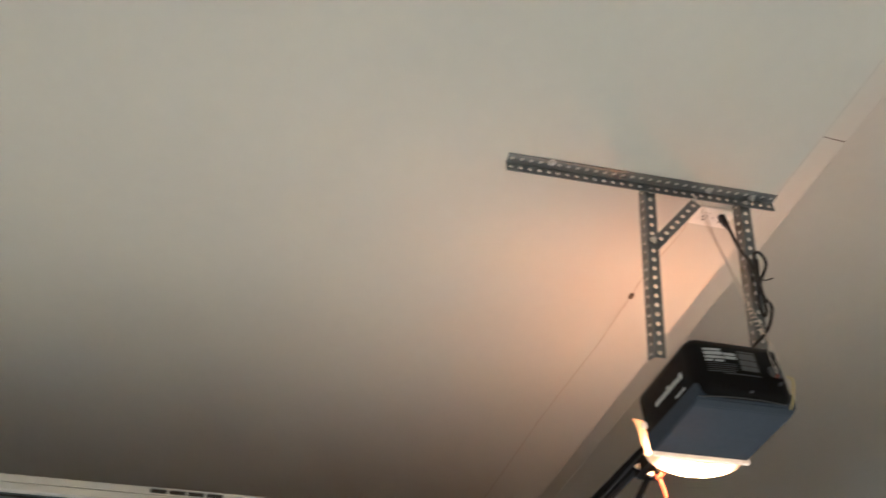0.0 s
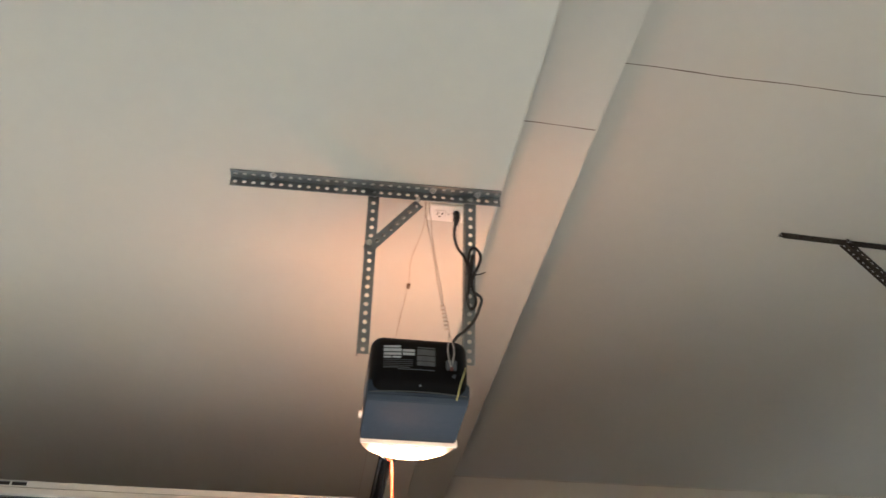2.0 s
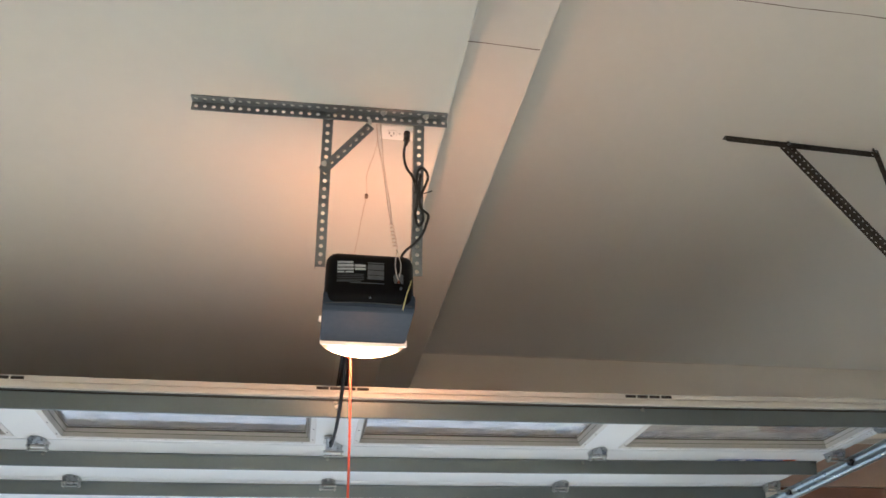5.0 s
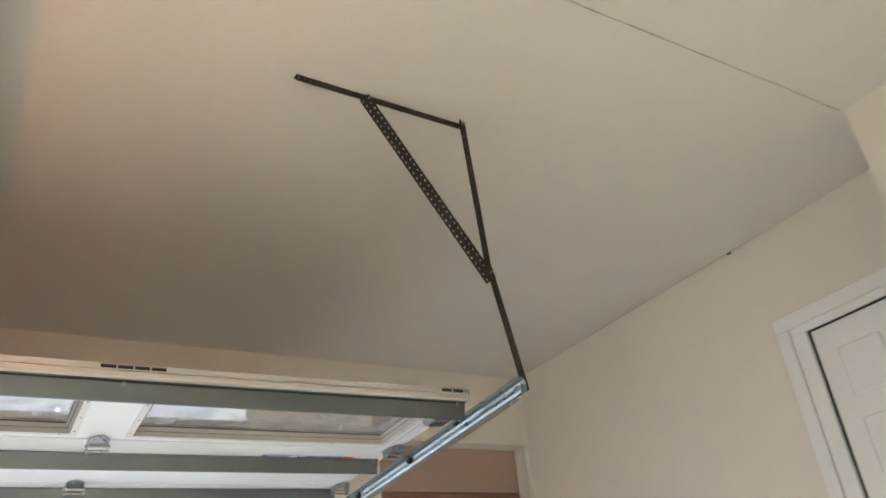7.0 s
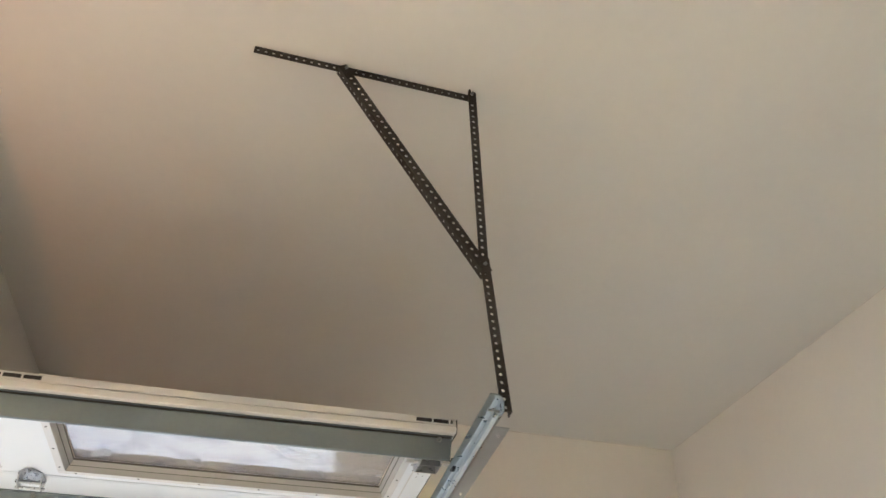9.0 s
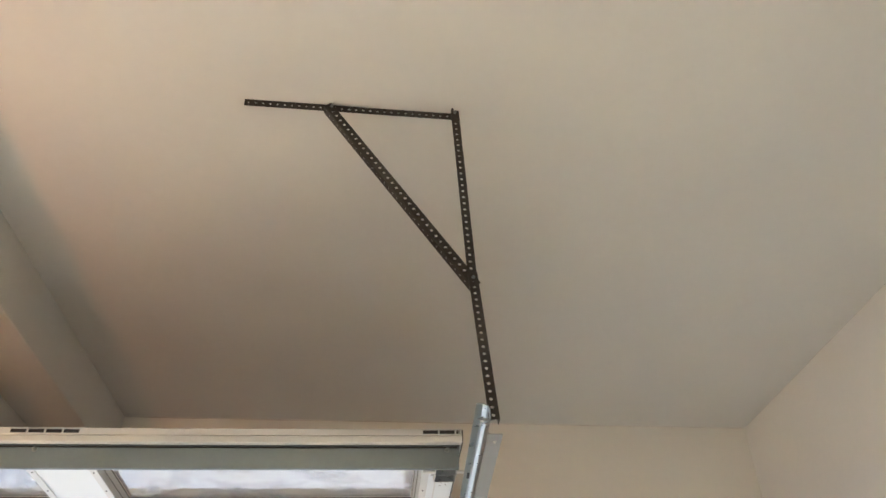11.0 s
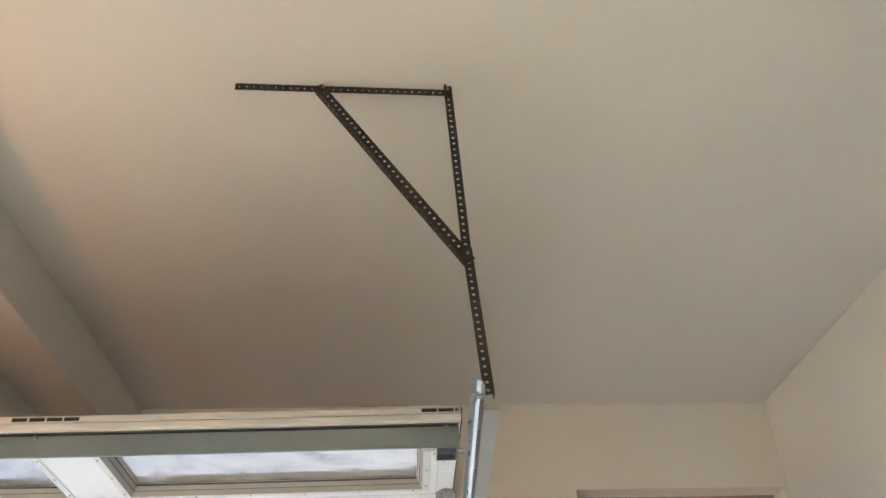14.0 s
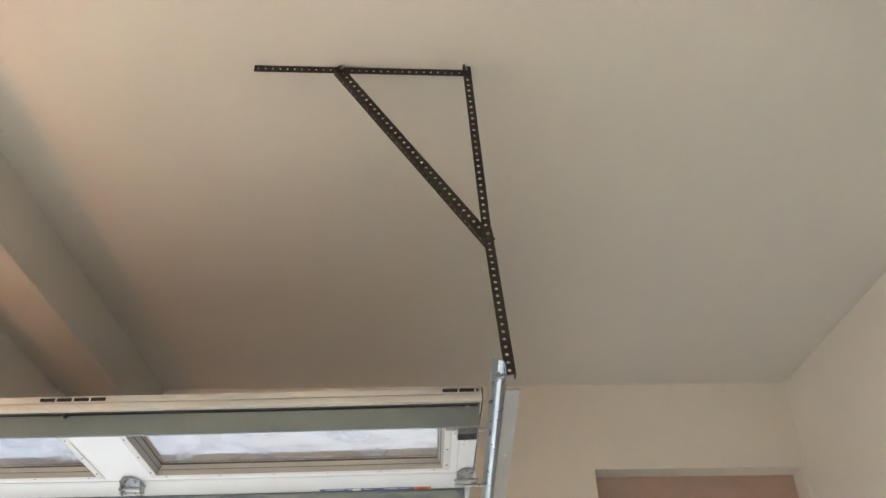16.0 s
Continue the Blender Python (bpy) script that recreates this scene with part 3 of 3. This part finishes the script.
part("sticker_end", slab(bmesh.new(), sx1 - 0.062, sx1, sy0, sy1, -0.0018, -0.0013), sticker_orange, stick)
bars = bmesh.new()
for x0, w in ((2.985, 0.07), (3.07, 0.035), (3.125, 0.03), (3.20, 0.05), (3.262, 0.03)):
    slab(bars, x0, x0 + w, sy0 + 0.006, sy0 + 0.011, -0.0018, -0.0013)
slab(bars, 3.085, 3.115, sy0 + 0.002, sy1 - 0.002, -0.0019, -0.0013)
part("print_bars", bars, sticker_white, stick)
bars = bmesh.new()
slab(bars, sx1 - 0.05, sx1 - 0.012, sy0 + 0.008, sy0 + 0.015, -0.0022, -0.0018)
part("print_bars", bars, dark_slot, stick)



def sag(ob):
    """The wide door is a little bowed: its ends stand higher and further back than its middle."""
    for c in ob.children:
        if c.type == "MESH":
            bm = bmesh.new()
            bm.from_mesh(c.data)
            for k in range(11):
                bmesh.ops.bisect_plane(bm, geom=list(bm.verts) + list(bm.edges) + list(bm.faces), plane_co=(-2.0 + 0.4 * k, 0, 0), plane_no=(1, 0, 0))
            for v in bm.verts:
                u = (v.co.x / 2.4) ** 2
                v.co.y += 0.010 - 0.034 * u
                v.co.z += 0.009 * u - 0.003
            bm.to_mesh(c.data)
            bm.free()
        sag(c)


sag(door)

# ---- track of the overhead door ----
T0, T1 = Vector((3.551, 2.618, 2.499)), Vector((3.552 + 0.03 * 2.35, 5.0, 2.497 - 0.037 * 2.35))
tr = thing("door_track", (3.56, 2.66, 2.49), "bright galvanised steel roller track with a bolted stiffening angle", "door track")
prof = [(-0.022, 0.030), (-0.022, 0.027), (-0.004, 0.027), (0.008, 0.022), (0.012, 0.012), (0.012, -0.012), (0.008, -0.022), (0.0, -0.0265), (-0.008, -0.024), (-0.012, -0.016),
        (-0.014, -0.017), (-0.010, -0.0262), (0.0, -0.029), (0.0095, -0.0245), (0.0145, -0.0125), (0.0145, 0.0125), (0.0098, 0.0242), (-0.0035, 0.030)]
part("rail", add_prism(bmesh.new(), prof, T0, (1, 0, 0), (0, 0, 1), T1 - T0), track_steel, tr)
A0 = T0 + (T1 - T0) * ((2.715 - T0.y) / (T1.y - T0.y)) + Vector((0.0155, 0, -0.012))
ab = bmesh.new()
add_prism(ab, [(0, 0), (0.041, 0), (0.041, 0.0025), (0.0025, 0.0025), (0.0025, 0.03), (0, 0.03)], A0, (1, 0, 0), (0, 0, 1), T1 - A0 + Vector((0.0155, 0, -0.012)))
part("stiffening_angle", ab, flat_steel, tr)
for y in (2.76, 3.18, 3.60, 4.05):
    p = T0 + (T1 - T0) * ((y - T0.y) / (T1.y - T0.y))
    part("bolt", add_bolt(bmesh.new(), p + Vector((0.038, 0, -0.010)), (0, 0, -1), 0.005, 0.004), bolt_zinc, tr)
for y in (2.705, 2.76, 2.80):
    p = T0 + (T1 - T0) * ((y - T0.y) / (T1.y - T0.y))
    part("track_hole", tube([p + Vector((0.0105, 0, 0.003)), p + Vector((0.0122, 0, 0.003))], 0.004, 8), dark_slot, tr)
part("end_bolt", add_bolt(add_tube(bmesh.new(), [T0 + Vector((-0.018, 0.035, 0)), T0 + Vector((0.026, 0.035, 0))], 0.0036, 8), T0 + Vector((0.0, 0.035, 0)), (-1, 0, 0), 0.0065, 0.008), hinge_steel, tr)

# ---- punched-angle hanger of the track ----
hg = thing("track_hanger", (3.15, 2.71, HIGH), "dull brown-grey punched steel angle hanger bolted to the ceiling", "hanger")
part("ceiling_angle", angle((2.765, 2.700, 3.711), (3.522, 2.724, 3.711), (0, 0, -1), (0, 1, 0), width=0.029, hole=0.0052), dark_angle, hg)
part("brace", angle((3.042, 2.697, 3.69), (3.545, 2.708, 2.95), (1, 0, 0.7), (0, 1, 0), hole=0.0052), dark_angle, hg)
part("upper_strap", angle((3.520, 2.700, 3.705), (3.560, 2.712, 2.96), (-1, 0, 0), (0, 1, 0), width=0.026, hole=0.0052), dark_angle, hg)
part("lower_strap", angle((3.559, 2.708, 3.01), (3.590, 2.638, 2.494), (-1, 0, 0), (0, 1, 0), width=0.027, hole=0.0052), dark_angle, hg)
for at, way in (((3.070, 2.695, 3.690), (0, -1, 0)), ((3.548, 2.704, 2.985), (0, -1, 0)), ((3.508, 2.697, 3.692), (0, -1, 0))):
    part("bolt", add_bolt(bmesh.new(), at, way, 0.0042, 0.006), angle_steel, hg)
part("lag_bolt", tube([(3.071, 2.701, 3.682), (3.071, 2.701, 3.71)], 0.006, 8), bolt_zinc, hg)
part("lag_bolt", tube([(3.500, 2.700, 3.69), (3.500, 2.700, 3.722)], 0.004, 8), dark_angle, hg)

# ---- punched-angle bracket that carries the opener ----
ob_ = thing("opener_bracket", (1.14, 2.05, LOW), "galvanised punched steel angle bracket bolted to the ceiling", "bracket")
part("ceiling_angle", angle((0.603, 2.062, LOW - 0.001), (1.368, 2.044, LOW - 0.001), (0, 0, -1), (0, -1, 0)), angle_steel, ob_)
part("hanger_strap", angle((0.989, 2.060, 3.128), (0.990, 2.209, 2.680), (1, 0, 0), (0, 1, 0)), angle_steel, ob_)
part("hanger_strap", angle((1.267, 2.050, 3.128), (1.276, 2.205, 2.664), (1, 0, 0), (0, 1, 0)), angle_steel, ob_)
part("brace", angle((1.122, 2.058, 3.105), (0.985, 2.106, 2.960), (1, 0, -0.95), (0, 1, 0)), angle_steel, ob_)
for x, y, z in ((1.006, 2.062, 3.117), (1.283, 2.050, 3.117), (1.13, 2.056, 3.108), (1.001, 2.100, 2.972)):
    part("bolt", add_bolt(bmesh.new(), (x, y, z), (0, -1, 0), 0.007, 0.007), bolt_zinc, ob_)
for x in (0.72, 1.17, 1.30):
    part("lag_bolt", add_bolt(bmesh.new(), (x, 2.036, LOW - 0.0035), (0, 0, -1), 0.007, 0.007), bolt_zinc, ob_)

# ---- the opener ----
OX0, OX1 = 1.022, 1.272
op = thing("garage_door_opener", (1.147, 2.25, 2.53), "black ceiling-hung garage door opener with slate cover and lit lamp", "door opener")


def bulge(bm, lo, hi, back, seg=8):
    """A housing with a rounded, slightly bowed back."""
    add_box(bm, lo, hi, 0.03, 4)
    for v in bm.verts:
        s = (v.co.x - lo[0]) / (hi[0] - lo[0]) * 2 - 1
        if v.co.y < lo[1] + 0.04:
            v.co.y -= back * (1 - s * s)
    return bm


part("housing", bulge(bmesh.new(), (OX0, 2.112, 2.528), (OX1, 2.395, 2.685), 0.012), black_plastic, op, smooth=True)
cv = bmesh.new()
add_prism(cv, [(2.122, 2.545), (2.128, 2.524), (2.15, 2.517), (2.36, 2.507), (2.372, 2.512), (2.372, 2.56), (2.122, 2.56)], (OX0 - 0.003, 0, 0), (0, 1, 0), (0, 0, 1), (OX1 - OX0 + 0.006, 0, 0))
bmesh.ops.bevel(cv, geom=list(cv.edges), offset=0.003, segments=2, affect="EDGES")
cover = part("bottom_cover", cv, slate_plastic, op, "slate-grey bottom cover")
part("cover_seam", tube(glide([(OX0 + 0.004, 2.127, 2.5275), (1.10, 2.117, 2.5275), (1.19, 2.117, 2.5275), (OX1 - 0.004, 2.127, 2.5275)]), 0.0014, 6), dim_print, cover)
part("cover_screw", tube([(1.147, 2.106, 2.538), (1.147, 2.098, 2.538)], 0.0022, 8), grey_print, cover)

# lamp lens: a bowl that hangs below the front and turns up over it
MIDDLE = [(2.362, 2.516), (2.376, 2.500), (2.398, 2.489), (2.422, 2.485), (2.440, 2.498), (2.449, 2.530), (2.450, 2.58), (2.446, 2.61), (2.441, 2.640)]
ENDS = [(2.362, 2.516), (2.370, 2.514), (2.380, 2.512), (2.390, 2.512), (2.400, 2.522), (2.406, 2.545), (2.411, 2.585), (2.416, 2.61), (2.424, 2.638)]


def lens_part(first, last, cols=24):
    bm = bmesh.new()
    grid = []
    for (my, mz), (ey, ez) in list(zip(MIDDLE, ENDS))[first:last + 1]:
        ring = []
        for j in range(cols + 1):
            u = j / cols * 2 - 1
            c = max(0.0, 1 - u * u) ** 0.65
            ring.append(bm.verts.new((1.150 + u * 0.127, ey + (my - ey) * c, ez + (mz - ez) * c)))
        grid.append(ring)
    for a, b in zip(grid, grid[1:]):
        for j in range(cols):
            bm.faces.new((a[j], a[j + 1], b[j + 1], b[j]))
    return bm


BULB_SHAPE = [(0.098, 0.013), (0.112, 0.018), (0.124, 0.023), (0.134, 0.025), (0.146, 0.022), (0.153, 0.015), (0.158, 0.0)]
lens = part("light_lens", lens_part(1, 4), lens_glow, op, "frosted light lens, lit warm", smooth=True)
part("lens_skirt", lens_part(0, 1), lens_soft, lens, smooth=True)
part("lens_front", lens_part(4, 8), lens_face, lens, smooth=True)
bb = bmesh.new()
for (h0, r0), (h1, r1) in zip(BULB_SHAPE, BULB_SHAPE[1:]):
    bmesh.ops.create_cone(bb, segments=16, cap_ends=False, radius1=r0, radius2=r1, depth=h1 - h0, matrix=Matrix.Translation((1.168, 2.424, 2.5 + (h0 + h1) / 2)))
bmesh.ops.remove_doubles(bb, verts=bb.verts, dist=0.0005)
part("bulb", bb, bulb_glow, op, "warm white bulb behind the lens", smooth=True)
part("bulb_socket", tube([(1.168, 2.424, 2.545), (1.168, 2.424, 2.598)], 0.013, 12), outlet_white, op)
rim = bmesh.new()
add_box(rim, (1.020, 2.352, 2.498), (1.280, 2.362, 2.519), 0.002)
part("lens_rim", rim, lens_rim, lens, "white plastic lens rim with a weak added glow")
for x in (1.012, 1.272):
    part("lens_tab", boxes(((x, 2.36, 2.575), (x + 0.010, 2.372, 2.592)), bevel=0.002), lens_rim, lens)

# back label: white and grey bars


def back_y(x):
    s = (x - OX0) / (OX1 - OX0) * 2 - 1
    return 2.112 - 0.012 * (1 - s * s) - 0.0012


def add_bar(bm, x0, x1, z0, z1):
    n = 4
    for i in range(n):
        a, b = x0 + (x1 - x0) * i / n, x0 + (x1 - x0) * (i + 1) / n
        bm.faces.new([bm.verts.new((x, back_y(x) - d, z)) for x, z, d in ((a, z0, 0), (b, z0, 0), (b, z1, 0), (a, z1, 0))])


WHITE_BARS = ((1.054, 1.097, 2.6415, 2.6475), (1.054, 1.099, 2.630, 2.639), (1.102, 1.132, 2.630, 2.6375), (1.054, 1.099, 2.620, 2.627), (1.102, 1.132, 2.620, 2.6275), (1.054, 1.073, 2.6115, 2.617), (1.077, 1.099, 2.6115, 2.617))
GREY_BARS = ((1.138, 1.184, 2.642, 2.6455), (1.138, 1.184, 2.6225, 2.6395), (1.138, 1.184, 2.606, 2.6205), (1.138, 1.184, 2.592, 2.6045), (1.054, 1.12, 2.584, 2.5865), (1.09, 1.184, 2.579, 2.5815))
FINE_BARS = [(1.054, 1.128, 2.589 + k * 0.0055, 2.5915 + k * 0.0055) for k in range(4)]
for bars, ink in ((WHITE_BARS, white_print), (GREY_BARS, grey_print), (FINE_BARS, dim_print)):
    for bar in bars:
        pb = bmesh.new()
        add_bar(pb, *bar)
        part("print_bar", pb, ink, op)
# side mark, a row of plain silver strokes and a short line under it
for k, h in enumerate((0.016, 0.012, 0.013, 0.012, 0.018, 0.012, 0.012, 0.013, 0.012)):
    y = 2.165 + k * 0.0155
    part("side_mark", boxes(((OX0 - 0.0012, y, 2.598), (OX0 - 0.0002, y + 0.0115, 2.598 + h))), silver_print, op)
part("side_line", boxes(((OX0 - 0.0012, 2.165, 2.568), (OX0 - 0.0002, 2.21, 2.5735))), silver_print, op)
tm = bmesh.new()
add_box(tm, (1.212, 2.096, 2.592), (1.238, 2.106, 2.612), 0.002)
term = part("wire_terminal", tm, grey_print, op)
for x, c in ((1.216, grey_print), (1.225, term_red), (1.234, grey_print)):
    part("terminal_tab", boxes(((x - 0.003, 2.092, 2.583), (x + 0.003, 2.1, 2.591)), bevel=0.001), c, term)
part("button", tube([(1.232, 2.108, 2.570), (1.232, 2.098, 2.570)], 0.0035, 10), grey_print, op)
part("aerial_wire", tube(glide([(1.262, 2.108, 2.598), (1.256, 2.088, 2.575), (1.246, 2.086, 2.545), (1.240, 2.098, 2.517), (1.238, 2.108, 2.507)]), 0.0016, 6), wire_yellow, op, "thin yellow aerial wire")

# ---- rail, trolley, arm and release rope ----
rl = thing("opener_rail", (1.12, 2.44, 2.60), "black steel opener rail running forward over the door", "opener rail")
slope = Vector((0.0, 3.0, 0.09))
part("rail_beam", add_prism(bmesh.new(), [(-0.008, -0.02), (0.008, -0.02), (0.008, 0.004), (0.02, 0.004), (0.02, 0.012), (-0.02, 0.012), (-0.02, 0.004), (-0.008, 0.004)], (1.12, 2.40, 2.612), (1, 0, 0), (0, 0, 1), slope), rail_black, rl)
for s in (-1, 1):
    part("belt", boxes(((1.12 + s * 0.017 - 0.002, 2.41, 2.606), (1.12 + s * 0.017 + 0.002, 5.3, 2.612))), black_rubber, rl)
part("sprocket_cover", boxes(((1.085, 2.405, 2.565), (1.155, 2.47, 2.632)), bevel=0.008), rail_black, rl)
tl = bmesh.new()
add_box(tl, (1.092, 2.475, 2.555), (1.148, 2.60, 2.60), 0.006)
add_box(tl, (1.105, 2.50, 2.53), (1.135, 2.55, 2.557), 0.004)
trolley = part("trolley", tl, rail_black, rl)
for x, y, z in ((1.09, 2.50, 2.58), (1.09, 2.56, 2.575), (1.10, 2.52, 2.535)):
    part("bolt", add_bolt(bmesh.new(), (x, y, z), (-1, 0, 0), 0.006, 0.008), bolt_zinc, trolley)
am = bmesh.new()
path = glide([(1.112, 2.55, 2.545), (1.110, 2.72, 2.488), (1.106, 2.93, 2.448), (1.100, 3.15, 2.447), (1.094, 3.36, 2.466), (1.092, 3.44, 2.492)], 6)
add_tube(am, path, 0.012, 8)
for v in am.verts:
    v.co.x = 1.103 + (v.co.x - 1.103) * 0.55
arm = part("door_arm", am, rail_black, rl, "black curved steel door arm")
for y, z in ((2.76, 2.478), (2.84, 2.461), (3.40, 2.476)):
    part("bolt", add_bolt(bmesh.new(), (1.099, y, z), (-1, 0, 0), 0.006, 0.007), bolt_zinc, arm)
part("arm_bracket", boxes(((1.068, 3.40, 2.502), (1.118, 3.49, 2.512)), ((1.078, 3.41, 2.475), (1.082, 3.47, 2.504)), ((1.104, 3.41, 2.475), (1.108, 3.47, 2.504)), bevel=0.001), hinge_steel, rl)

rp = thing("release_rope", (1.125, 2.50, 2.53), "red braided nylon release cord hanging from the trolley", "rope")
part("cord", tube(glide([(1.118, 2.52, 2.535), (1.121, 2.512, 2.48), (1.123, 2.506, 2.38), (1.125, 2.502, 2.2), (1.126, 2.50, 1.85)], 10), 0.0038, 10), rope_red, rp)
part("knot", tube(glide([(1.108, 2.52, 2.532), (1.116, 2.512, 2.538), (1.118, 2.505, 2.528), (1.110, 2.515, 2.522)], 5), 0.006, 8), rope_red, rp)

# ---- ceiling socket, power cord, bell wires ----
so = thing("ceiling_socket", (1.23, 2.127, LOW), "white double power socket plate on the ceiling", "socket")
part("plate", boxes(((1.172, 2.092, LOW - 0.007), (1.290, 2.164, LOW)), bevel=0.003), outlet_white, so)
for x in (1.205, 1.255):
    f = part("receptacle", boxes(((x - 0.017, 2.112, LOW - 0.0095), (x + 0.017, 2.144, LOW - 0.006)), bevel=0.002), outlet_white, so)
    part("slots", boxes(((x - 0.008, 2.120, LOW - 0.0102), (x - 0.0055, 2.130, LOW - 0.009)), ((x + 0.0055, 2.120, LOW - 0.0102), (x + 0.008, 2.130, LOW - 0.009)), ((x - 0.003, 2.135, LOW - 0.0102), (x + 0.003, 2.140, LOW - 0.009))), dark_slot, f)
part("plate_screw", tube([(1.23, 2.128, LOW - 0.0085), (1.23, 2.128, LOW - 0.006)], 0.003, 8), bolt_zinc, so)

pc = thing("power_cord", (1.25, 2.10, 3.10), "black rubber power cord, plugged in and coiled on the strap", "power cord")
pl = bmesh.new()
add_tube(pl, [(1.252, 2.118, LOW - 0.009), (1.252, 2.115, LOW - 0.028), (1.250, 2.110, LOW - 0.044)], 0.0105, 10)
add_tube(pl, [(1.250, 2.110, LOW - 0.044), (1.247, 2.102, LOW - 0.066)], 0.0065, 10)
part("plug", pl, cord_black, pc)
run = [(1.248, 2.104, 3.078), (1.241, 2.092, 3.045), (1.239, 2.086, 3.005), (1.248, 2.088, 2.968), (1.268, 2.094, 2.938)]
loops = [(1.285, 2.80), (1.278, 2.745), (1.288, 2.70), (1.303, 2.73), (1.290, 2.79), (1.278, 2.85), (1.283, 2.905), (1.298, 2.912), (1.312, 2.875), (1.295, 2.82), (1.281, 2.77),
         (1.284, 2.84), (1.291, 2.89), (1.287, 2.83), (1.293, 2.765), (1.318, 2.745), (1.312, 2.705)]
bundle = [(x, 2.032 + 0.345 * (3.128 - h) - 0.004 * (n % 3), h) for n, (x, h) in enumerate((x, 2.80 + (z - 2.70) * 0.80) for x, z in loops)]
tail = [(1.300, 2.150, 2.775), (1.276, 2.156, 2.745), (1.252, 2.164, 2.724), (1.239, 2.168, 2.700), (1.237, 2.165, 2.675)]
part("cord", tube(glide(run + bundle + tail, 7), 0.0042, 8), cord_black, pc)
part("cable_tie", tube(glide([(1.27, 2.11, 2.895), (1.285, 2.098, 2.898), (1.302, 2.106, 2.895), (1.326, 2.10, 2.902)], 5), 0.0018, 6), cord_black, pc)

bw = thing("bell_wire", (1.18, 2.08, 3.11), "thin grey bell wire coiled down to the opener", "wire")
part("wire", tube(glide([(1.150, 2.06, 3.125), (1.158, 2.075, 3.05), (1.174, 2.08, 2.96), (1.190, 2.08, 2.83), (1.200, 2.08, 2.765)], 8), 0.0012, 6), wire_grey, bw)
part("second_wire", tube(glide([(1.160, 2.06, 3.125), (1.170, 2.078, 3.06), (1.177, 2.08, 2.97), (1.196, 2.078, 2.83), (1.203, 2.078, 2.765)], 8), 0.0012, 6), wire_grey, bw)
coil = [(1.200 + 0.014 * k / 60 + 0.006 * math.cos(k * 0.75), 2.078 + 0.006 * math.sin(k * 0.75), 2.768 - 0.085 * k / 60) for k in range(61)]
part("coil", tube(coil, 0.0015, 5), wire_grey, bw)
part("tail", tube(glide([coil[-1], (1.216, 2.075, 2.665), (1.214, 2.085, 2.635), (1.219, 2.088, 2.60), (1.224, 2.094, 2.592)], 6), 0.0013, 6), wire_grey, bw)
part("tail_loop", tube(glide([coil[-1], (1.222, 2.075, 2.66), (1.230, 2.085, 2.63), (1.226, 2.09, 2.60)], 6), 0.0013, 6), wire_grey, bw)

cw = thing("ceiling_wire", (1.15, 2.53, LOW), "thin brown sensor wire stapled along the ceiling", "wire")
part("wire", tube(glide([(1.158, 2.07, LOW - 0.004), (1.162, 2.19, LOW - 0.02), (1.146, 2.34, LOW - 0.018), (1.152, 2.44, LOW - 0.006), (1.156, 2.505, LOW - 0.003), (1.150, 2.64, LOW - 0.012), (1.147, 2.77, LOW - 0.016),
                         (1.142, 2.95, LOW - 0.010), (1.136, 3.14, LOW - 0.005), (1.130, 3.41, LOW - 0.003), (1.12, 4.2, LOW - 0.003), (1.12, 5.44, LOW - 0.003)], 8), 0.0010, 6), wire_tan, cw)
part("staple", add_tube(add_box(bmesh.new(), (1.150, 2.496, LOW - 0.010), (1.162, 2.518, LOW), 0.002), [(1.156, 2.507, LOW - 0.012), (1.156, 2.507, LOW)], 0.005, 8), wire_brown, cw)
